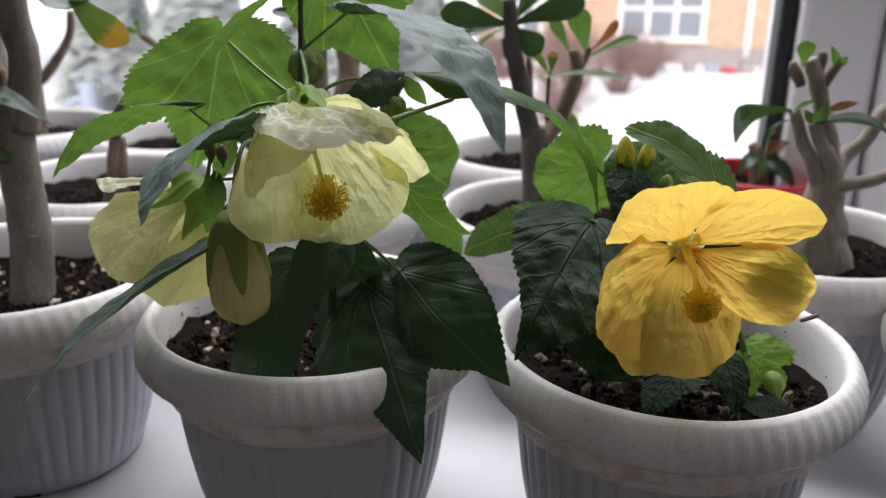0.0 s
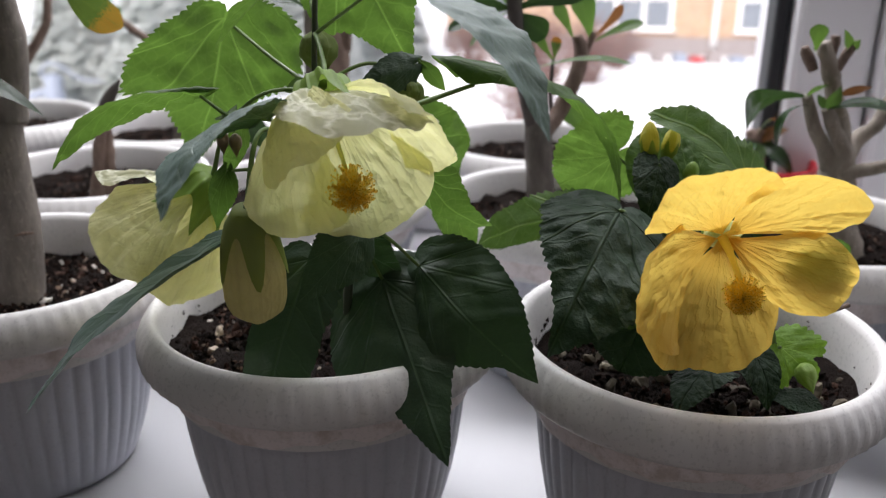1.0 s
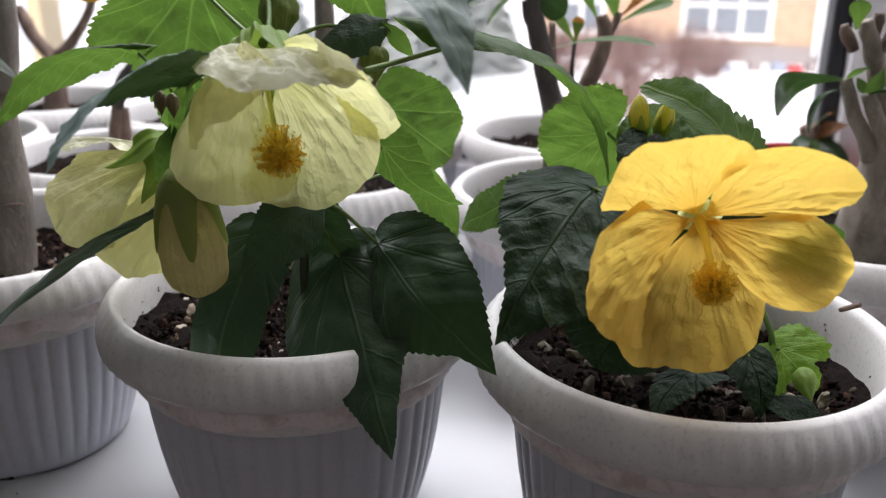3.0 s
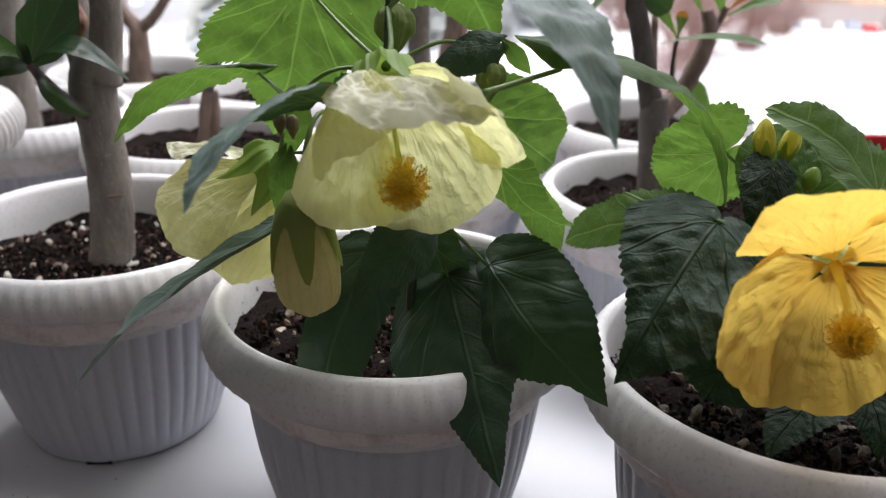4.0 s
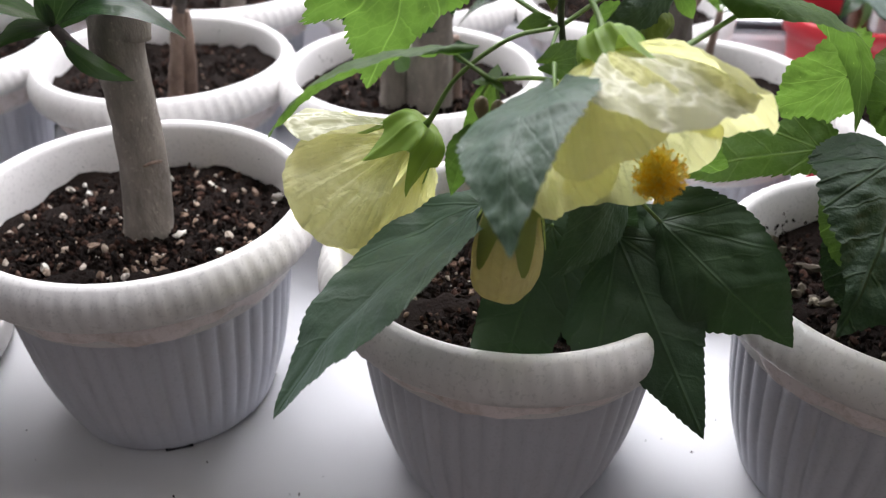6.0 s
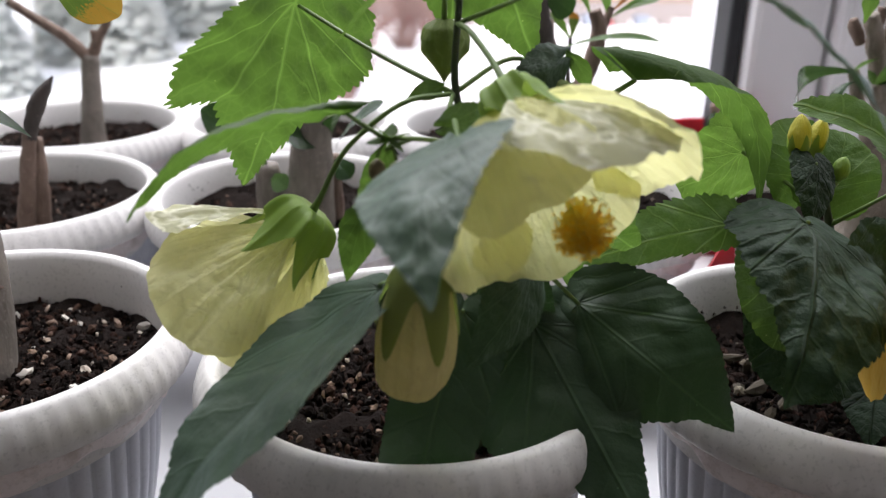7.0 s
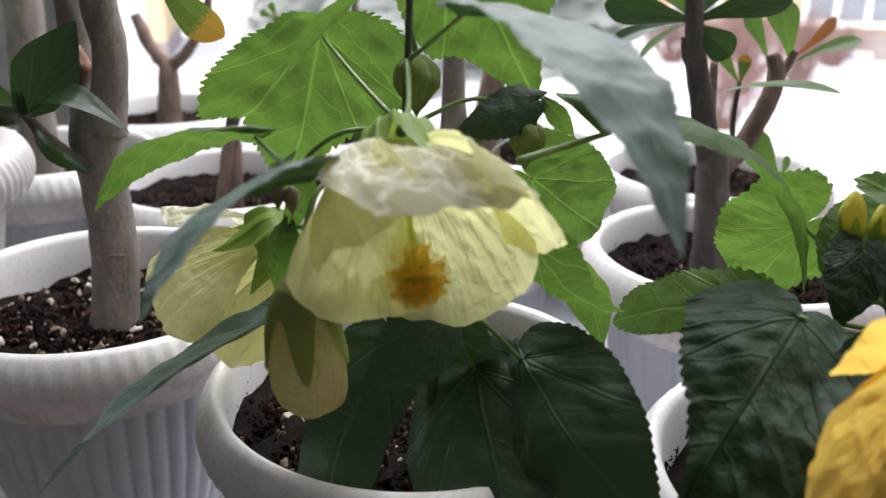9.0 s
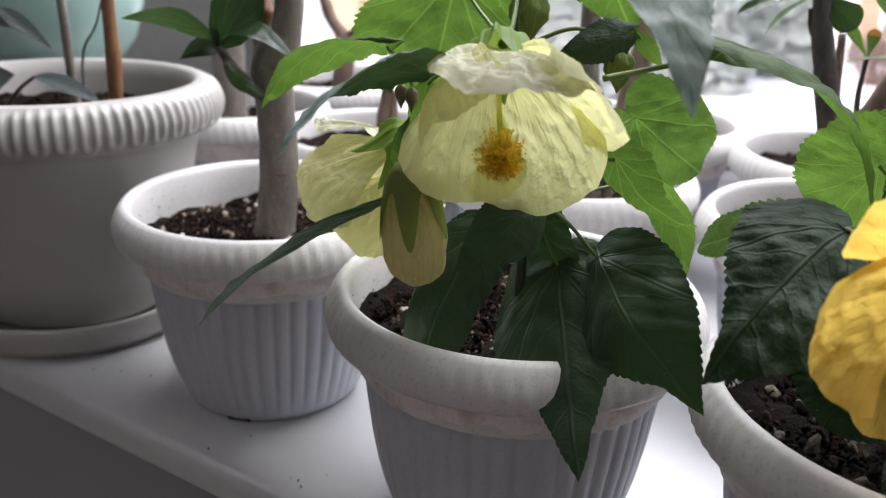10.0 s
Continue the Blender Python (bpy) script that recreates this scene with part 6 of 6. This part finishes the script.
for i in range(len(outline)):
    j = (i + 1) % len(outline)
    bm.faces.new((front[j], front[i], back[i], back[j]))
part("plate", bm, RED, tag, "", False)

# crumbs of soil on the board
rnd = random.Random(8)
bits = Bits(9)
for x, y, n in ((0.035, 0.262, 9), (-0.205, 0.322, 5), (-0.28, 0.345, 6), (-0.125, 0.315, 5), (0.03, 0.33, 6), (-0.09, 0.30, 4)):
    for k in range(n):
        s = rnd.choice((0.0003, 0.0004, 0.0006))
        bits.lump((x + rnd.gauss(0, 0.014), y + rnd.gauss(0, 0.01), SILL + s * 0.4), s, 0.6)
me = bits.mesh("scattered_soil")
me.materials.append(SOIL)
tagged(new("scattered_soil", me), "scattered dark soil crumbs on the window board", "soil crumbs", kind="stuff")


# ---- outside: snow, a brick house, shrubs and firs ----
GROUND = -EYE_ABOVE_SNOW


def brick_material():
    n = Nodes("yellow_brick")
    bricks = n.add("ShaderNodeTexBrick", Scale=1.0, Mortar_Size=0.012, Brick_Width=0.27, Row_Height=0.085)
    n.put(bricks.inputs["Vector"], n.add("ShaderNodeMapping", Rotation=(radians(90), 0, 0)).outputs[0])
    mapping = bricks.inputs["Vector"].links[0].from_node
    n.put(mapping.inputs["Vector"], n.coords())
    for key, c in (("Color1", (0.52, 0.36, 0.20)), ("Color2", (0.42, 0.24, 0.13)), ("Mortar", (0.46, 0.42, 0.38))):
        bricks.inputs[key].default_value = (*c, 1)
    c = n.mix(n.math("MULTIPLY", n.noise(0.5, 4), 0.4), bricks.outputs["Color"], (0.46, 0.30, 0.24))
    n.set(Base_Color=c, Roughness=0.9)
    return n.mat


BRICK = brick_material()
CREAM = plain("cream_render", (0.62, 0.50, 0.32), 0.85, 0.8, 0.06, 0.1)
WHITE_PAINT = plain("white_paint", (0.78, 0.78, 0.78), 0.6, 3, 0.06, 0.0)
DARK_PANE = plain("dark_pane", (0.22, 0.25, 0.29), 0.15, 1.5, 0.2, 0.0)
SHRUB = plain("bare_shrub_twigs", (0.24, 0.15, 0.135), 0.9, 2, 0.2, 0.0)
FIR = pollen_material("snowy_fir_needles", (0.66, 0.69, 0.68), (0.70, 0.74, 0.73), 0.5)
BLUE_GREY = plain("blue_grey_paint", (0.28, 0.32, 0.40), 0.8, 2, 0.15, 0.0)
PLINTH = plain("grey_plinth", (0.30, 0.27, 0.27), 0.9, 1.5, 0.15, 0.0)


def house(label, m, width, depth, storeys, material, windows, pipe=0.0):
    ob = thing("house", label, "house", m)
    tall = 0.9 + 3.0 * storeys
    boxed("wall", (0, width, 0, depth, 0.62, tall), material, ob)
    boxed("plinth", (-0.03, width + 0.03, -0.04, depth, -0.3, 0.62), PLINTH, ob)
    boxed("roof", (-0.4, width + 0.4, -0.4, depth + 0.4, tall, tall + 0.5), SNOW, ob, 0.0, "snow-covered flat roof")
    for floor in range(storeys):
        for x, wide, panes in windows:
            z = 0.95 + 3.0 * floor
            w = new("window")
            w.parent = ob
            boxed("pane", (x, x + wide, -0.03, 0.05, z, z + 1.45), DARK_PANE, w)
            for a in [x + wide * k / panes for k in range(panes + 1)]:
                boxed("window_frame", (a - 0.07, a + 0.07, -0.07, 0.04, z - 0.06, z + 1.5), WHITE_PAINT, w)
            for zz in (z - 0.06, z + 0.95, z + 1.45):
                boxed("window_frame", (x - 0.09, x + wide + 0.09, -0.08, 0.04, zz - 0.05, zz + 0.06), WHITE_PAINT, w)
            boxed("sill", (x - 0.15, x + wide + 0.15, -0.2, 0.03, z - 0.16, z - 0.08), WHITE_PAINT, w)
    if pipe:
        part("downpipe", tube(bmesh.new(), ((pipe, -0.16, 0.3), (pipe, -0.16, 2.0), (pipe, -0.16, tall)), (0.10, 0.10, 0.10), 10, 2), WHITE_PAINT, ob, "white rain pipe")
    return ob


house("long yellow brick house with white-framed windows", pose(0.5, 32.0, GROUND, 0, 0, -8), 34, 10, 2, BRICK,
      [(0.8, 1.5, 2), (5.05, 2.85, 3), (10.2, 2.6, 3), (14.5, 1.5, 2), (18.5, 2.6, 3), (23, 1.5, 2), (28, 2.6, 3)], 9.4)
house("cream rendered house beside the yard", pose(-15.2, 21.5, GROUND, 0, 0, 24), 2.6, 8, 2, CREAM, [(3.2, 0.1, 1)])


def shrub(label, x, y, height, spread, twigs, seed):
    ob = thing("shrub", label, "shrub", pose(x, y, GROUND), "bare shrubs in the snow")
    rnd = random.Random(seed)
    bm = bmesh.new()
    for k in range(twigs):
        a, lean = rnd.uniform(0, 6.28), rnd.uniform(0.1, 1.0)
        top = Vector((math.cos(a) * spread * lean, math.sin(a) * spread * lean * 0.6, height * rnd.uniform(0.5, 1.0) * (1.1 - 0.35 * lean)))
        mid = top * 0.5 + Vector((rnd.gauss(0, 0.12), rnd.gauss(0, 0.1), 0.1))
        tube(bm, ((math.cos(a) * 0.15, math.sin(a) * 0.15, -0.1), mid, top), (0.022, 0.014, 0.006), 4, 3)
        for j in range(3):
            s = mid.lerp(top, rnd.uniform(0, 0.8))
            tube(bm, (s, s + Vector((rnd.gauss(0, 0.3), rnd.gauss(0, 0.25), rnd.uniform(0.15, 0.5)))), (0.009, 0.004), 4, 2)
    part("twigs", bm, SHRUB, ob, "bare reddish-brown twigs")
    return ob


for k, (x, y, h, s, n) in enumerate(((2.6, 22.0, 2.2, 1.7, 90), (4.4, 24.5, 1.9, 1.6, 80), (1.2, 27.0, 1.8, 1.6, 70), (3.2, 28.5, 1.8, 1.8, 80), (5.8, 27.5, 1.5, 1.4, 60), (1.9, 18.0, 1.3, 1.1, 50))):
    shrub("bare reddish-brown shrub standing in snow", x, y, h, s, n, 40 + k)


def fir(x, y, height, seed):
    ob = thing("fir_tree", "grey-green fir tree dusted with snow", "tree", pose(x, y, GROUND), "firs in the yard")
    rnd = random.Random(seed)
    part("trunk", tube(bmesh.new(), ((0, 0, -0.1), (0.03, 0, height * 0.5), (0, 0, height)), (0.16, 0.1, 0.02), 8, 4), BARK_DARK, ob)
    bm = bmesh.new()
    for k in range(4500):
        s = rnd.random() ** 0.7
        z = height * (1 - s) * 0.95 + 0.15
        r, a = height * 0.34 * s * math.sqrt(rnd.random()), rnd.uniform(0, 6.28)
        p = Vector((r * math.cos(a), r * math.sin(a), z - 0.25 * r))
        out = Vector((math.cos(a), math.sin(a), -0.35)) * rnd.uniform(0.18, 0.42)
        side = Vector((-math.sin(a), math.cos(a), rnd.uniform(-0.3, 0.3))) * rnd.uniform(0.14, 0.30)
        v = [bm.verts.new(q) for q in (p - side * 0.3, p + out * 0.5 - side, p + out, p + out * 0.5 + side, p + Vector((0, 0, 0.07)))]
        bm.faces.new(v[:4])
        bm.faces.new((v[0], v[4], v[2]))
    part("crown", bm, FIR, ob, "drooping needle branches with snow", False)


for k, (x, y, h) in enumerate(((-6.0, 20.0, 5.0), (-3.6, 24.0, 5.5), (-8.6, 21.5, 4.6), (-1.7, 28.0, 5.2))):
    fir(x, y, h, 70 + k)

# things along the foot of the house
for k in range(14):
    x, w, c = 5.2 + 0.68 * k + 0.15 * math.sin(5 * k), 0.28 + 0.2 * abs(math.sin(3 * k)), (RED, PLINTH, BLUE_GREY, PLINTH, BLUE_GREY)[k % 5]
    crate = thing("planter_box", "coloured box by the house wall in the snow", "box", pose(x, 29.6 - 0.1 * x, GROUND), "boxes by the house wall")
    part("shell", box(bmesh.new(), 0, w, 0, 0.6, -0.1, 0.26 + 0.1 * math.sin(2.3 * k), 0.05), c, crate)

# water pump in the yard
pump = thing("water_pump", "grey metal water pump with a curved spout in the snow", "water pump", pose(-8.5, 19.5, GROUND))
part("post", lathe([(0.0, -0.1), (0.26, -0.1), (0.24, 0.25), (0.19, 0.55), (0.20, 0.80), (0.15, 0.88), (0.0, 0.90)], 20, None, False), BLUE_GREY, pump)
part("spout", tube(bmesh.new(), ((-0.10, 0, 0.52), (-0.32, 0, 0.46), (-0.52, 0, 0.40), (-0.60, 0, 0.26)), (0.10, 0.09, 0.08, 0.10), 10, 5), BLUE_GREY, pump, "curved spout")
part("handle", tube(bmesh.new(), ((-0.16, 0, 0.62), (-0.26, 0, 0.95), (-0.05, 0, 1.12), (0.25, 0, 1.02), (0.60, 0, 0.78), (1.15, 0, 0.72)), (0.035, 0.035, 0.035, 0.035, 0.032, 0.03), 8, 6), BLUE_GREY, pump, "long bent handle")
